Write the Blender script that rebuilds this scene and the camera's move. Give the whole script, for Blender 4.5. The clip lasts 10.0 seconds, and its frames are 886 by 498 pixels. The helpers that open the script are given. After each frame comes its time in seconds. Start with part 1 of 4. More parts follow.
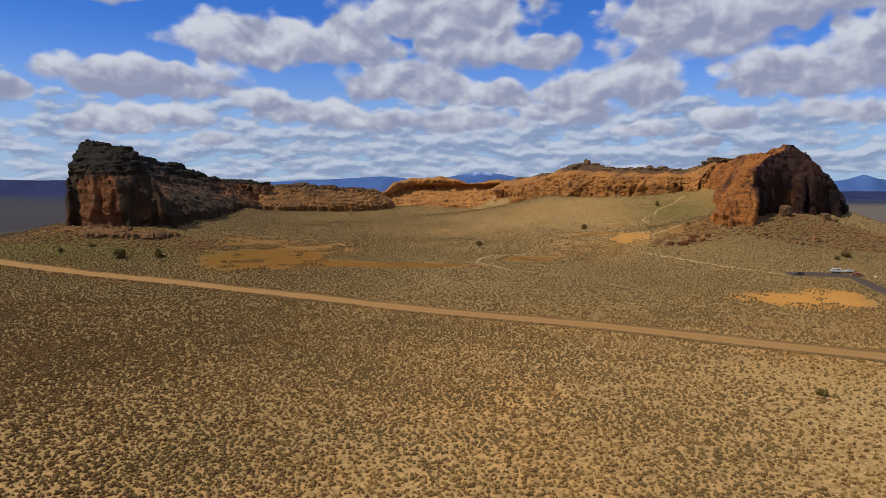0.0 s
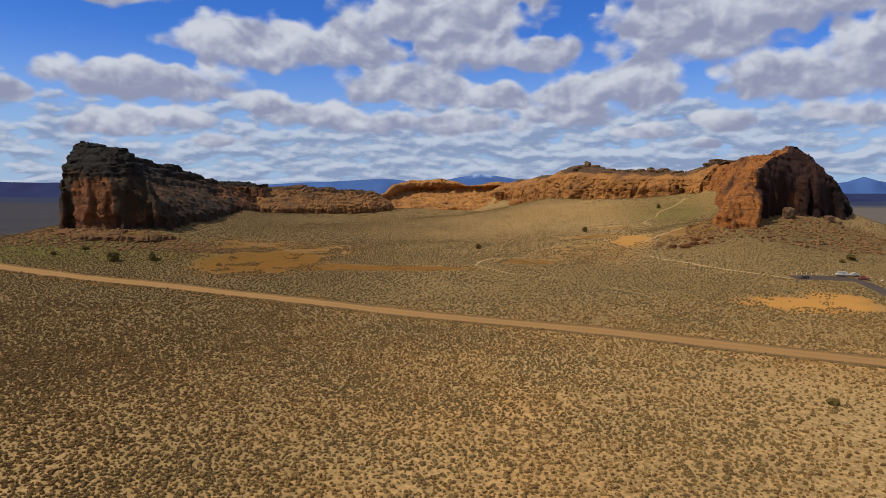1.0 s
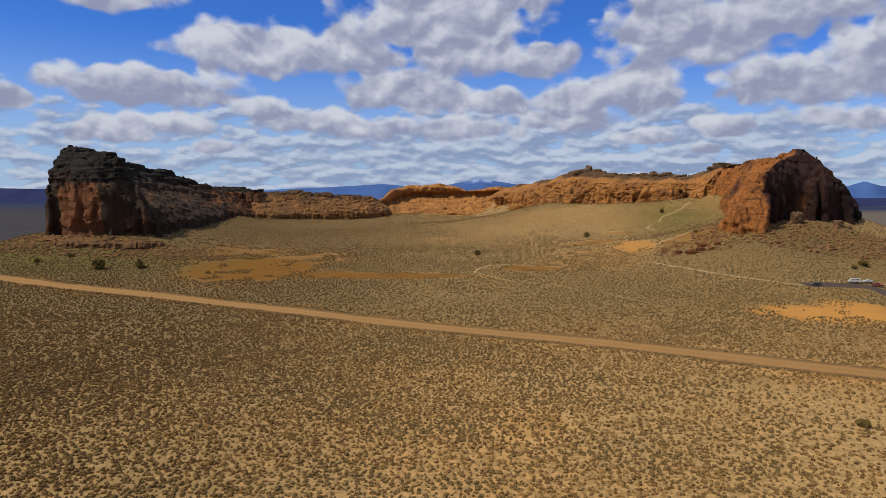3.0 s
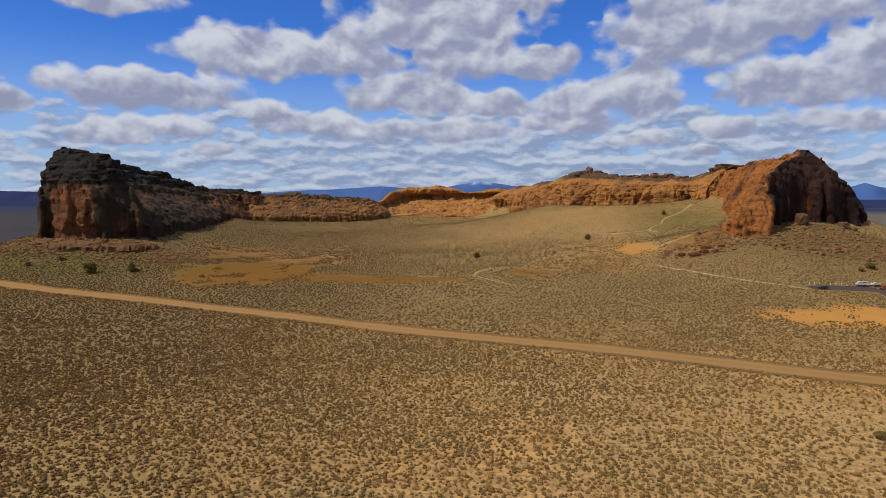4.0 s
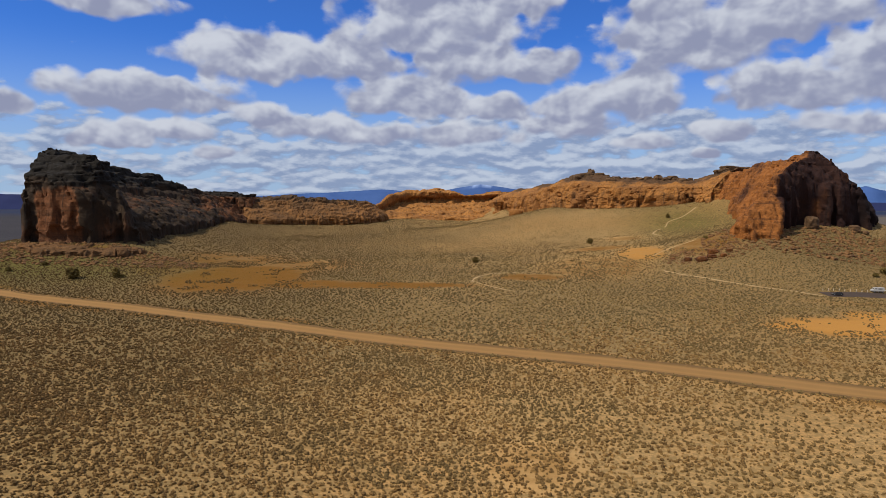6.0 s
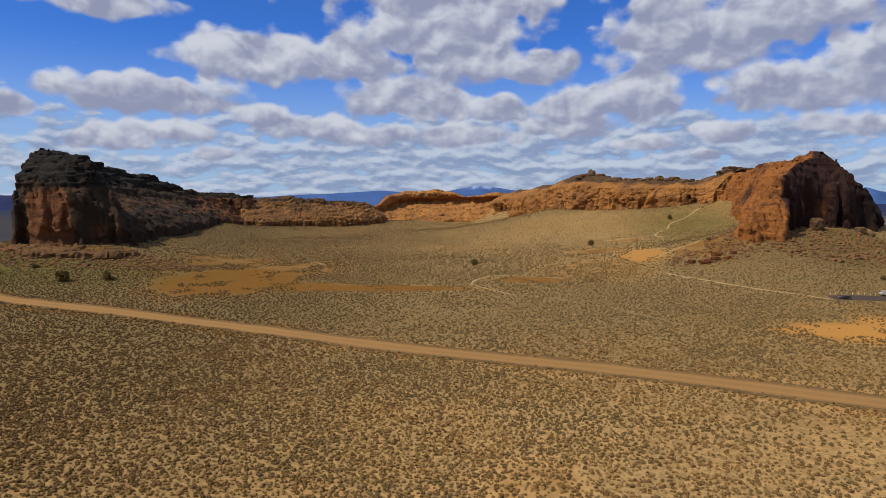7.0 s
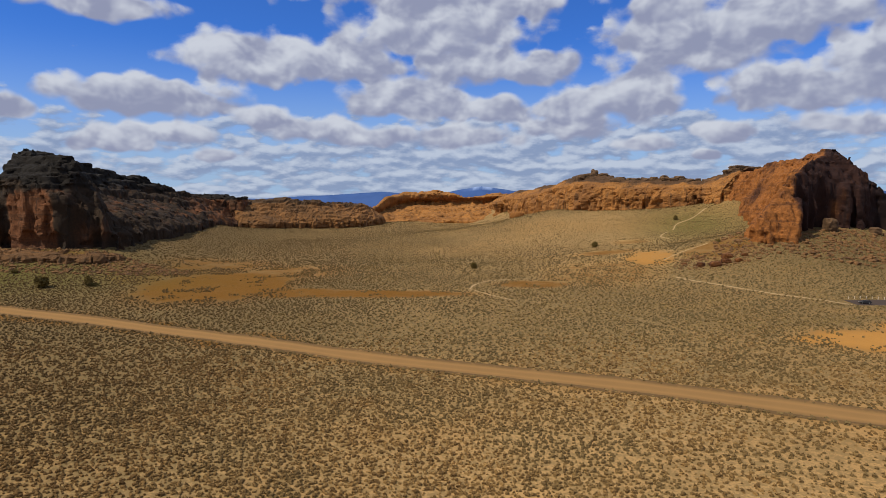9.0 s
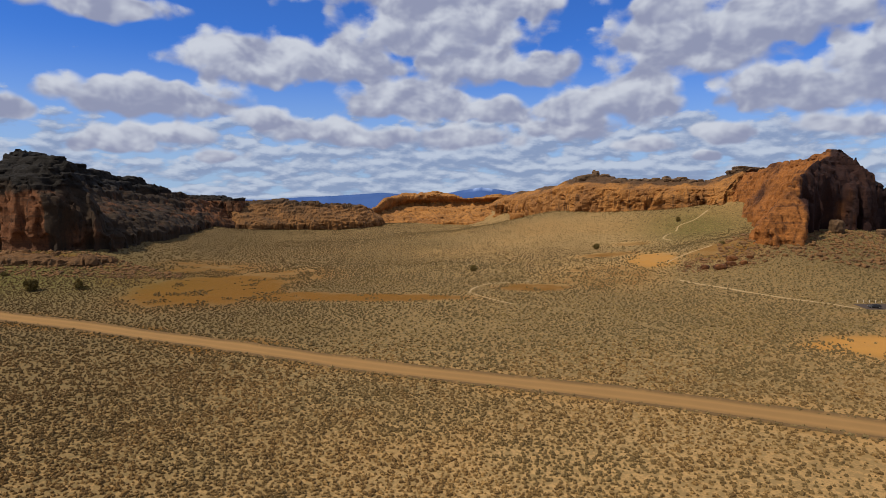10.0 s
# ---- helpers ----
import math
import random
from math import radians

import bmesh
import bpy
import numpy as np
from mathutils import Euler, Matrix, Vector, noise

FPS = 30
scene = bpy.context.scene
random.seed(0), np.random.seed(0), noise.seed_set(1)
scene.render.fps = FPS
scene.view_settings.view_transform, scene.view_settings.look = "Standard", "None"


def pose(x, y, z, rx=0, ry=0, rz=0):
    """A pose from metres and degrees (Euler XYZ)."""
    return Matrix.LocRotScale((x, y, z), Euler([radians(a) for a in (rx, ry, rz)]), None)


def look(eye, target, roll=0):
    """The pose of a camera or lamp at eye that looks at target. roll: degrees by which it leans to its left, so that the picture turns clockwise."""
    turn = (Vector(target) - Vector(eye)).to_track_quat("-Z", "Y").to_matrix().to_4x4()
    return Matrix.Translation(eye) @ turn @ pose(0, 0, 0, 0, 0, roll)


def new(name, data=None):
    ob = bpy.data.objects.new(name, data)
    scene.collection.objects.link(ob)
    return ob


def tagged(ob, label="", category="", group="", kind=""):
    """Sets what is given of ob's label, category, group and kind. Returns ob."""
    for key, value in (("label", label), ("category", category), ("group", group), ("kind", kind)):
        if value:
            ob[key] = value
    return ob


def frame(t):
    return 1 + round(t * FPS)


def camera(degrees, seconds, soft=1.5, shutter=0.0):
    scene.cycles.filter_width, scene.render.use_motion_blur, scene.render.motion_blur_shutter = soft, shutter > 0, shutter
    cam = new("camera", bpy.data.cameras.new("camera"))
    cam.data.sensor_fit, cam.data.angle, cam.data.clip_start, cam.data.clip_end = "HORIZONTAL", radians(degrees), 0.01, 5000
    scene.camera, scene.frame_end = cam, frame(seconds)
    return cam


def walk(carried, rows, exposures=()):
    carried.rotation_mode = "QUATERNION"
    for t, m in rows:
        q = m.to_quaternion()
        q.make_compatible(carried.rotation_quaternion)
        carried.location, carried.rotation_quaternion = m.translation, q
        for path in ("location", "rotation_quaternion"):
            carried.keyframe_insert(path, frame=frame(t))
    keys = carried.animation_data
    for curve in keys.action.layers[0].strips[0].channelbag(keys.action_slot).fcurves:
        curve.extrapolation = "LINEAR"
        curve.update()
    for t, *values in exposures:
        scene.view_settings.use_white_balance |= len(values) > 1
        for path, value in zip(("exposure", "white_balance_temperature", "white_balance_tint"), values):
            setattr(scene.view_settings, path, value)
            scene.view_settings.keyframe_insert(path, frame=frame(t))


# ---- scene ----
cam = camera(67.9, 10.0, 0.55)
PATH = [
    (0, (-3.61, 2.051, 49.801), (-3.616, 4.042, 49.613), 0.3),
    (0.5, (-3.265, 4.933, 49.741), (-3.271, 6.925, 49.556), 0.3),
    (1, (-2.903, 7.884, 49.621), (-2.909, 9.876, 49.44), 0.3),
    (1.5, (-2.588, 10.914, 49.461), (-2.594, 12.906, 49.284), 0.3),
    (2, (-2.273, 14.045, 49.328), (-2.278, 16.038, 49.156), 0.2),
    (2.5, (-1.924, 17.303, 49.205), (-1.93, 19.296, 49.037), 0.2),
    (4, (-0.911, 27.526, 48.873), (-0.917, 29.519, 48.715), 0.1),
    (4.5, (-0.556, 30.937, 48.81), (-0.563, 32.931, 48.655), 0.1),
    (5, (-0.231, 34.306, 48.75), (-0.238, 36.3, 48.597), 0.1),
    (5.5, (0.124, 37.699, 48.661), (0.118, 39.694, 48.51), 0.1),
    (7, (1.376, 48.383, 48.508), (1.37, 50.378, 48.363), 0.1),
    (7.5, (1.796, 52.081, 48.488), (1.789, 54.075, 48.344), 0.1),
    (8, (2.21, 55.879, 48.446), (2.202, 57.873, 48.302), 0.0),
    (8.5, (2.611, 59.714, 48.441), (2.602, 61.709, 48.3), -0.0),
    (9, (2.987, 63.42, 48.49), (2.978, 65.415, 48.348), -0.1),
    (9.5, (3.439, 66.967, 48.525), (3.429, 68.962, 48.385), -0.1),
    (10, (3.797, 70.492, 48.625), (3.787, 72.488, 48.486), -0.1),
]
walk(cam, [(t, look(eye, target, roll)) for t, eye, target, roll in PATH])

# ---- sky and sun ----
SUN_FROM = Vector((-0.92, -0.40, 1.32)).normalized()


def node(tree, kind, inputs=(), **props):
    n = tree.nodes.new(kind)
    for key, value in props.items():
        if key == "operation":
            n.operation = value
        elif key == "blend_type":
            n.blend_type = value
        elif key == "data_type":
            n.data_type = value
        elif key == "attribute_name":
            n.attribute_name = value
        elif key == "noise_dimensions":
            n.noise_dimensions = value
        elif key == "feature":
            n.feature = value
    for slot, value in dict(inputs).items():
        if isinstance(value, bpy.types.NodeSocket):
            tree.links.new(value, n.inputs[slot])
        else:
            n.inputs[slot].default_value = value
    return n


def calc(tree, op, a, b=0.0, c=0.0):
    return node(tree, "ShaderNodeMath", {0: a, 1: b, 2: c}, operation=op).outputs[0]


def smooth(tree, value, low, high):
    n = node(tree, "ShaderNodeMapRange", {"Value": value, "From Min": low, "From Max": high})
    n.interpolation_type = "SMOOTHSTEP"
    return n.outputs["Result"]


def mixed(tree, factor, a, b, kind="MIX"):
    n = node(tree, "ShaderNodeMix", data_type="RGBA", blend_type=kind)
    for slot, value in ((0, factor), (6, a), (7, b)):
        if isinstance(value, bpy.types.NodeSocket):
            tree.links.new(value, n.inputs[slot])
        else:
            n.inputs[slot].default_value = value if slot == 0 else (*value[:3], 1)
    return n.outputs[2]


world = bpy.data.worlds.new("sky")
scene.world = world
world.use_nodes = True
wt = world.node_tree
wt.nodes.clear()
sky = wt.nodes.new("ShaderNodeTexSky")
sky.sky_type, sky.sun_disc = "NISHITA", False
sky.sun_elevation = math.asin(SUN_FROM.z)
sky.sun_rotation = math.atan2(SUN_FROM.x, SUN_FROM.y)
sky.altitude, sky.air_density, sky.dust_density, sky.ozone_density = 1300, 0.9, 0.4, 3.0
way = wt.nodes.new("ShaderNodeTexCoord").outputs["Generated"]
split = node(wt, "ShaderNodeSeparateXYZ", {0: way})
flat = calc(wt, "SQRT", calc(wt, "ADD", calc(wt, "MULTIPLY", split.outputs[0], split.outputs[0]), calc(wt, "MULTIPLY", split.outputs[1], split.outputs[1])))
bearing = calc(wt, "ARCTAN2", split.outputs[0], split.outputs[1])
climb = calc(wt, "ARCTAN2", split.outputs[2], flat)

# heaps of fair-weather cloud, far to near: bearing, climb, half width, half height (radians)
HEAPS = [(-0.478, 0.254, 0.107, 0.022), (-0.584, 0.12, 0.036, 0.022), (-0.471, 0.083, 0.077, 0.019), (-0.412, 0.095, 0.09, 0.021), (-0.331, 0.068, 0.041, 0.015), (-0.438, 0.141, 0.142, 0.036), (-0.427, 0.153, 0.094, 0.022),
         (-0.204, 0.106, 0.077, 0.026), (-0.265, 0.12, 0.046, 0.019), (0.369, 0.065, 0.021, 0.009), (0.298, 0.083, 0.052, 0.017), (0.391, 0.097, 0.045, 0.022), (0.524, 0.098, 0.07, 0.022), (0.027, 0.097, 0.112, 0.024)]
NEARER = [(-0.125, 0.097, 0.094, 0.022), (0.186, 0.112, 0.094, 0.026), (0.281, 0.145, 0.069, 0.047), (0.177, 0.137, 0.077, 0.033), (0.078, 0.138, 0.073, 0.027), (-0.015, 0.139, 0.069, 0.029), (-0.083, 0.155, 0.103, 0.039),
          (0.136, 0.191, 0.06, 0.036), (0.044, 0.199, 0.094, 0.041), (-0.254, 0.203, 0.15, 0.041), (-0.141, 0.198, 0.103, 0.043), (0.506, 0.146, 0.129, 0.038), (0.442, 0.166, 0.052, 0.029), (0.563, 0.182, 0.06, 0.043)]
HIGHER = [(0.363, 0.212, 0.146, 0.053), (0.295, 0.236, 0.069, 0.039), (-0.024, 0.25, 0.172, 0.064), (0.473, 0.241, 0.163, 0.052), (0.317, 0.267, 0.094, 0.034), (0.118, 0.282, 0.069, 0.031), (-0.074, 0.306, 0.172, 0.052)]


def field_at(db, dc):
    """Two grains of cloud at a small shift of bearing and climb."""
    v = node(wt, "ShaderNodeCombineXYZ", {0: calc(wt, "ADD", bearing, db), 1: calc(wt, "MULTIPLY", calc(wt, "ADD", climb, dc), 1.45), 2: 0.37}).outputs[0]
    return node(wt, "ShaderNodeTexNoise", {"Vector": v, "Scale": 15.0, "Detail": 7.0, "Roughness": 0.5, "Distortion": 0.15}).outputs[0]


def billow_at(db, dc):
    """Broad soft lumps, for the light on the clouds' flanks."""
    v = node(wt, "ShaderNodeCombineXYZ", {0: calc(wt, "ADD", bearing, db), 1: calc(wt, "MULTIPLY", calc(wt, "ADD", climb, dc), 1.3), 2: 0.81}).outputs[0]
    return node(wt, "ShaderNodeTexNoise", {"Vector": v, "Scale": 17.0, "Detail": 3.0, "Roughness": 0.5, "Distortion": 0.2}).outputs[0]


puff = calc(wt, "SUBTRACT", field_at(0.0, 0.0), 0.5)
lift = calc(wt, "SUBTRACT", billow_at(0.0, 0.0), billow_at(-0.007, 0.012))
heads = node(wt, "ShaderNodeTexVoronoi", {"Vector": node(wt, "ShaderNodeCombineXYZ", {0: calc(wt, "ADD", bearing, calc(wt, "MULTIPLY", puff, 0.03)), 1: calc(wt, "MULTIPLY", climb, 1.25), 2: 0.5}).outputs[0], "Scale": 30.0, "Smoothness": 0.6}, feature="SMOOTH_F1").outputs["Distance"]
heads = calc(wt, "SUBTRACT", 0.42, heads)
veil = mixed(wt, 1.0, sky.outputs[0], (0.47, 1.0, 1.95), "MULTIPLY")
heaven = mixed(wt, smooth(wt, climb, 0.24, 0.0), veil, (4.8, 6.8, 9.6))

# rows of flat cloud towards the horizon, and a loose deck overhead and behind
def small(db, dc):
    up = calc(wt, "ADD", climb, dc)
    v = node(wt, "ShaderNodeCombineXYZ", {0: calc(wt, "ADD", bearing, db), 1: calc(wt, "MULTIPLY", calc(wt, "POWER", calc(wt, "MAXIMUM", up, 0.004), 0.72), 1.6), 2: 1.1}).outputs[0]
    return node(wt, "ShaderNodeTexNoise", {"Vector": v, "Scale": 19.0, "Detail": 5.0, "Roughness": 0.5, "Distortion": 0.1}).outputs[0]


rows, rows2 = small(0.0, 0.0), small(-0.003, 0.006)
low = smooth(wt, climb, 0.16, 0.09)
loose = calc(wt, "MAXIMUM", smooth(wt, climb, 0.28, 0.36), smooth(wt, calc(wt, "ABSOLUTE", bearing), 0.66, 0.8))
bank = calc(wt, "ADD", calc(wt, "SUBTRACT", rows, 0.70), calc(wt, "MULTIPLY", calc(wt, "MAXIMUM", low, calc(wt, "MULTIPLY", loose, 1.3)), calc(wt, "MULTIPLY_ADD", smooth(wt, calc(wt, "ABSOLUTE", calc(wt, "SUBTRACT", bearing, 0.08)), 0.5, 0.1), 0.10, 0.305)))
bank_lit = calc(wt, "ADD", calc(wt, "MULTIPLY", calc(wt, "SUBTRACT", rows, rows2), 4.0), calc(wt, "ADD", 0.42, calc(wt, "MULTIPLY", puff, 0.8)))
GREY, WHITE = (3.95, 4.35, 6.3), (8.4, 8.9, 10.1)
heaven = mixed(wt, calc(wt, "MULTIPLY", smooth(wt, bank, 0.0, 0.13), 0.92), heaven, mixed(wt, smooth(wt, bank_lit, 0.0, 1.0), (3.5, 4.5, 6.9), (7.2, 8.1, 9.8)))
for b, c, rw, rh in HEAPS + NEARER + HIGHER:
    dx = calc(wt, "DIVIDE", calc(wt, "SUBTRACT", bearing, b), rw)
    dy = calc(wt, "DIVIDE", calc(wt, "SUBTRACT", climb, c), rh)
    flat_y = calc(wt, "MAXIMUM", dy, calc(wt, "MULTIPLY", dy, -1.35))
    r = calc(wt, "SQRT", calc(wt, "ADD", calc(wt, "MULTIPLY", dx, dx), calc(wt, "MULTIPLY", flat_y, flat_y)))
    body = calc(wt, "ADD", calc(wt, "SUBTRACT", 1.13, r), calc(wt, "ADD", calc(wt, "MULTIPLY", puff, 1.5), calc(wt, "MULTIPLY", heads, 0.75)))
    tone = calc(wt, "ADD", calc(wt, "MULTIPLY_ADD", dy, 0.46, calc(wt, "MULTIPLY_ADD", dx, -0.10, 0.36)), calc(wt, "MULTIPLY", lift, 3.0))
    tone = calc(wt, "ADD", tone, calc(wt, "MULTIPLY", calc(wt, "MULTIPLY", smooth(wt, body, 0.6, 0.1), smooth(wt, dy, -0.2, 0.5)), 0.34))
    tone = calc(wt, "ADD", tone, calc(wt, "MULTIPLY", heads, 0.45))
    heaven = mixed(wt, smooth(wt, body, 0.0, 0.42), heaven, mixed(wt, smooth(wt, tone, -0.15, 1.05), GREY, WHITE))
back = node(wt, "ShaderNodeBackground", {"Color": heaven, "Strength": 0.07})
wt.links.new(back.outputs[0], wt.nodes.new("ShaderNodeOutputWorld").inputs[0])

sun = new("sun", bpy.data.lights.new("sun", "SUN"))
sun.data.energy, sun.data.angle, sun.data.color = 4.25, radians(0.53), (1.0, 0.91, 0.77)
sun.matrix_world = look(SUN_FROM * 100, (0, 0, 0))

# ---- the lie of the land ----
def sstep(a, b, v):
    s = np.clip((v - a) / (b - a), 0, 1)
    return s * s * (3 - 2 * s)


def hash3(i, j, k, seed):
    n = (i * 374761393 + j * 668265263 + k * 1274126177 + seed * 982451653) & 0xFFFFFFFF
    n = ((n ^ (n >> 13)) * 1103515245) & 0xFFFFFFFF
    n = ((n ^ (n >> 15)) * 739391) & 0xFFFFFFFF
    return ((n ^ (n >> 14)) & 0xFFFFFF) / float(0xFFFFFF)


def vnoise(x, y, z, seed=0):
    """Smooth noise, -1 to 1, for arrays of coordinates."""
    x, y, z = np.broadcast_arrays(np.asarray(x, float), y, z)
    i, j, k = (np.floor(c).astype(np.int64) for c in (x, y, z))
    u, v, w = x - i, y - j, z - k
    u, v, w = (c * c * c * (c * (c * 6 - 15) + 10) for c in (u, v, w))
    out = 0
    for a in (0, 1):
        for b in (0, 1):
            for c in (0, 1):
                out = out + hash3(i + a, j + b, k + c, seed) * (u if a else 1 - u) * (v if b else 1 - v) * (w if c else 1 - w)
    return out * 2 - 1


def fbm(x, y, z, octaves=4, seed=0, gain=0.5):
    total, amp, norm = 0, 1.0, 0.0
    for o in range(octaves):
        f = 2.03 ** o
        total, norm = total + amp * vnoise(np.asarray(x) * f + 17.3 * o, np.asarray(y) * f - 9.1 * o, np.asarray(z) * f + 5.7 * o, seed + o), norm + amp
        amp *= gain
    return total / norm * 1.4


def line_distance(x, y, line):
    """Distance of points from a polyline in plan."""
    best = np.full(np.shape(x), 1e9)
    for (ax, ay), (bx, by) in zip(line, line[1:]):
        dx, dy = bx - ax, by - ay
        s = np.clip(((x - ax) * dx + (y - ay) * dy) / (dx * dx + dy * dy), 0, 1)
        best = np.minimum(best, np.hypot(x - ax - s * dx, y - ay - s * dy))
    return best


ROAD = [(-900, 660), (-420, 440), (-250, 356), (-210, 337.4), (-173.5, 320.5), (-126.6, 301.5), (-97.8, 288), (-60, 271.5), (-17.4, 251.3), (19.6, 237), (51.7, 224.8), (79, 212), (112, 196.5), (210, 155), (600, -5)]
LEFT_FOOT = [(-240, 445), (-215, 450), (-215, 560), (-222, 630)]
RIGHT_FOOT = [(182, 425), (230, 462), (268, 490), (255, 560)]
RIGHT_BACK = [(225, 600), (170, 625), (125, 660), (105, 760), (85, 900)]
FAR_BACK = [(-172, 722), (-110, 770), (-70, 830), (-10, 960), (50, 980), (85, 900)]


def height(x, y):
    """Height of the ground: a plain that rises gently into the ring, with fans of debris round the rocks."""
    x, y = np.asarray(x, float), np.asarray(y, float)
    z = np.interp(y, [-400, 100, 170, 245, 330, 450, 700, 960, 1150, 1600], [-3, -0.6, 0.2, 3.0, 6.5, 12, 17, 17, 6, -10])
    side = sstep(330, 620, np.abs(x)) * sstep(300, 420, y)
    z = z * (1 - side) - 10 * side * sstep(400, 900, y)
    z = z + 12 * np.exp(-(np.maximum(line_distance(x, y, LEFT_FOOT) - 26, 0) / 30) ** 1.3)
    z = z + 18 * np.exp(-(np.maximum(line_distance(x, y, RIGHT_FOOT) - 16, 0) / 44) ** 1.3)
    far_off = np.maximum(line_distance(x, y, RIGHT_BACK) - 22, 0)
    z = z + 25 * np.exp(-(far_off / 80) ** 1.5) * (1 - 0.68 * sstep(640, 760, y)) + 10 * np.exp(-(far_off / 18) ** 1.5) * sstep(640, 760, y)
    z = z + 7 * np.exp(-(np.maximum(line_distance(x, y, FAR_BACK) - 20, 0) / 45) ** 1.5)
    z = z - 5 * np.exp(-((x - 225) / 75) ** 2 - ((y - 335) / 40) ** 2)
    road = line_distance(x, y, ROAD)
    rough = sstep(8, 30, road)
    return z + rough * (0.9 * vnoise(x / 55, y / 55, 0.5, 3) + 0.25 * vnoise(x / 13, y / 13, 1.5, 4))


# ---- materials ----
def material(name, rough=0.9):
    m = bpy.data.materials.new(name)
    m.use_nodes = True
    t = m.node_tree
    b = t.nodes["Principled BSDF"]
    b.inputs["Roughness"].default_value = rough
    b.inputs["Specular IOR Level"].default_value = 0.2
    return m, t, b


def spot(t):
    return t.nodes.new("ShaderNodeNewGeometry").outputs["Position"]


def stretched(t, vec, sx, sy, sz):
    return node(t, "ShaderNodeVectorMath", {0: vec, 1: (sx, sy, sz)}, operation="MULTIPLY").outputs[0]


def noise_at(t, vec, scale, detail=5.0, rough=0.6):
    return node(t, "ShaderNodeTexNoise", {"Vector": vec, "Scale": scale, "Detail": detail, "Roughness": rough}).outputs[0]


def bump(t, b, value, strength, distance):
    n = node(t, "ShaderNodeBump", {"Strength": strength, "Distance": distance, "Height": value})
    t.links.new(n.outputs[0], b.inputs["Normal"])


def attribute(t, name):
    return node(t, "ShaderNodeAttribute", attribute_name=name).outputs["Fac"]


def plain(name, colour, rough=0.6, metal=0.0, vary=0.25, scale=3.0):
    m, t, b = material(name, rough)
    f = noise_at(t, spot(t), scale)
    dark = tuple(c * (1 - vary) for c in colour)
    t.links.new(mixed(t, f, dark, tuple(min(1, c * (1 + vary)) for c in colour)), b.inputs["Base Color"])
    b.inputs["Metallic"].default_value = metal
    return m


def rock_material(name, warm, brown, dark, varnish_shade):
    """Layered tuff: warm faces, brown weathering, varnished dark where the mesh's "cap" says so; "tone" and "cap" also
    carry painted shade.
    """
    m, t, b = material(name, 0.92)
    p = spot(t)
    broad = noise_at(t, stretched(t, p, 1, 1, 0.6), 0.045, 6)
    beds = noise_at(t, stretched(t, p, 0.06, 0.06, 1), 0.42, 5, 0.65)
    streak = noise_at(t, stretched(t, p, 1, 1, 0.12), 0.28, 5, 0.65)
    fine = noise_at(t, p, 0.9, 6, 0.7)
    # tone browns by weathering, and by the shade painted on the domed cliff's front
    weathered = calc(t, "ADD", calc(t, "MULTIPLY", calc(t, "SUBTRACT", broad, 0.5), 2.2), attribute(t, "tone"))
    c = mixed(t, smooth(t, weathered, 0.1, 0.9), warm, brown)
    c = mixed(t, calc(t, "MULTIPLY", smooth(t, beds, 0.5, 0.68), 0.55), c, brown)
    c = mixed(t, calc(t, "MULTIPLY", smooth(t, streak, 0.52, 0.66), 0.6), c, dark)
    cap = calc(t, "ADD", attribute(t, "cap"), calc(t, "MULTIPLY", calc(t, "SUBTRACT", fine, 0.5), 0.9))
    c = mixed(t, calc(t, "MULTIPLY", smooth(t, cap, 0.35, 0.75), varnish_shade), c, dark)
    c = mixed(t, smooth(t, fine, 0.3, 0.75), mixed(t, 0.45, c, dark), c)
    t.links.new(c, b.inputs["Base Color"])
    rough = calc(t, "ADD", calc(t, "MULTIPLY", fine, 0.6), calc(t, "MULTIPLY", beds, 0.5))
    bump(t, b, rough, 0.9, 1.1)
    return m


M_LEFT = rock_material("dark_tuff", (0.205, 0.079, 0.030), (0.045, 0.027, 0.0145), (0.013, 0.0105, 0.008), 0.95)
M_RIGHT = rock_material("red_tuff", (0.335, 0.122, 0.027), (0.037, 0.0145, 0.0095), (0.012, 0.007, 0.007), 0.9)
M_BROWN = rock_material("brown_tuff", (0.28, 0.125, 0.037), (0.150, 0.074, 0.028), (0.042, 0.028, 0.016), 0.75)
M_RIM = rock_material("orange_tuff", (0.41, 0.175, 0.040), (0.235, 0.100, 0.030), (0.062, 0.036, 0.020), 0.9)

# ground: soil, sparse cover, bare orange patches
M_GROUND, gt, gb = material("ground", 0.95)
gp = spot(gt)
tint = noise_at(gt, gp, 0.012, 4)
clump = noise_at(gt, gp, 0.75, 5, 0.65)
speck = noise_at(gt, gp, 2.6, 4, 0.7)
soil = mixed(gt, smooth(gt, tint, 0.36, 0.66), (0.455, 0.285, 0.115), (0.475, 0.268, 0.095))
soil = mixed(gt, calc(gt, "MULTIPLY", speck, 0.5), soil, (0.25, 0.145, 0.055))
scrub = mixed(gt, speck, (0.085, 0.060, 0.025), (0.20, 0.14, 0.06))
bare = attribute(gt, "bare")
cover_f = smooth(gt, calc(gt, "SUBTRACT", clump, calc(gt, "MULTIPLY", bare, 0.5)), 0.42, 0.58)
# darker scrub soil beyond the road; cloud shade on the left is painted in
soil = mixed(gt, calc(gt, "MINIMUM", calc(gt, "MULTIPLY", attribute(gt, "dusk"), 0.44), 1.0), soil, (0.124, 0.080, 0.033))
fine_f = smooth(gt, calc(gt, "SUBTRACT", noise_at(gt, gp, 0.8, 4, 0.6), calc(gt, "MULTIPLY", bare, 0.35)), 0.47, 0.55)
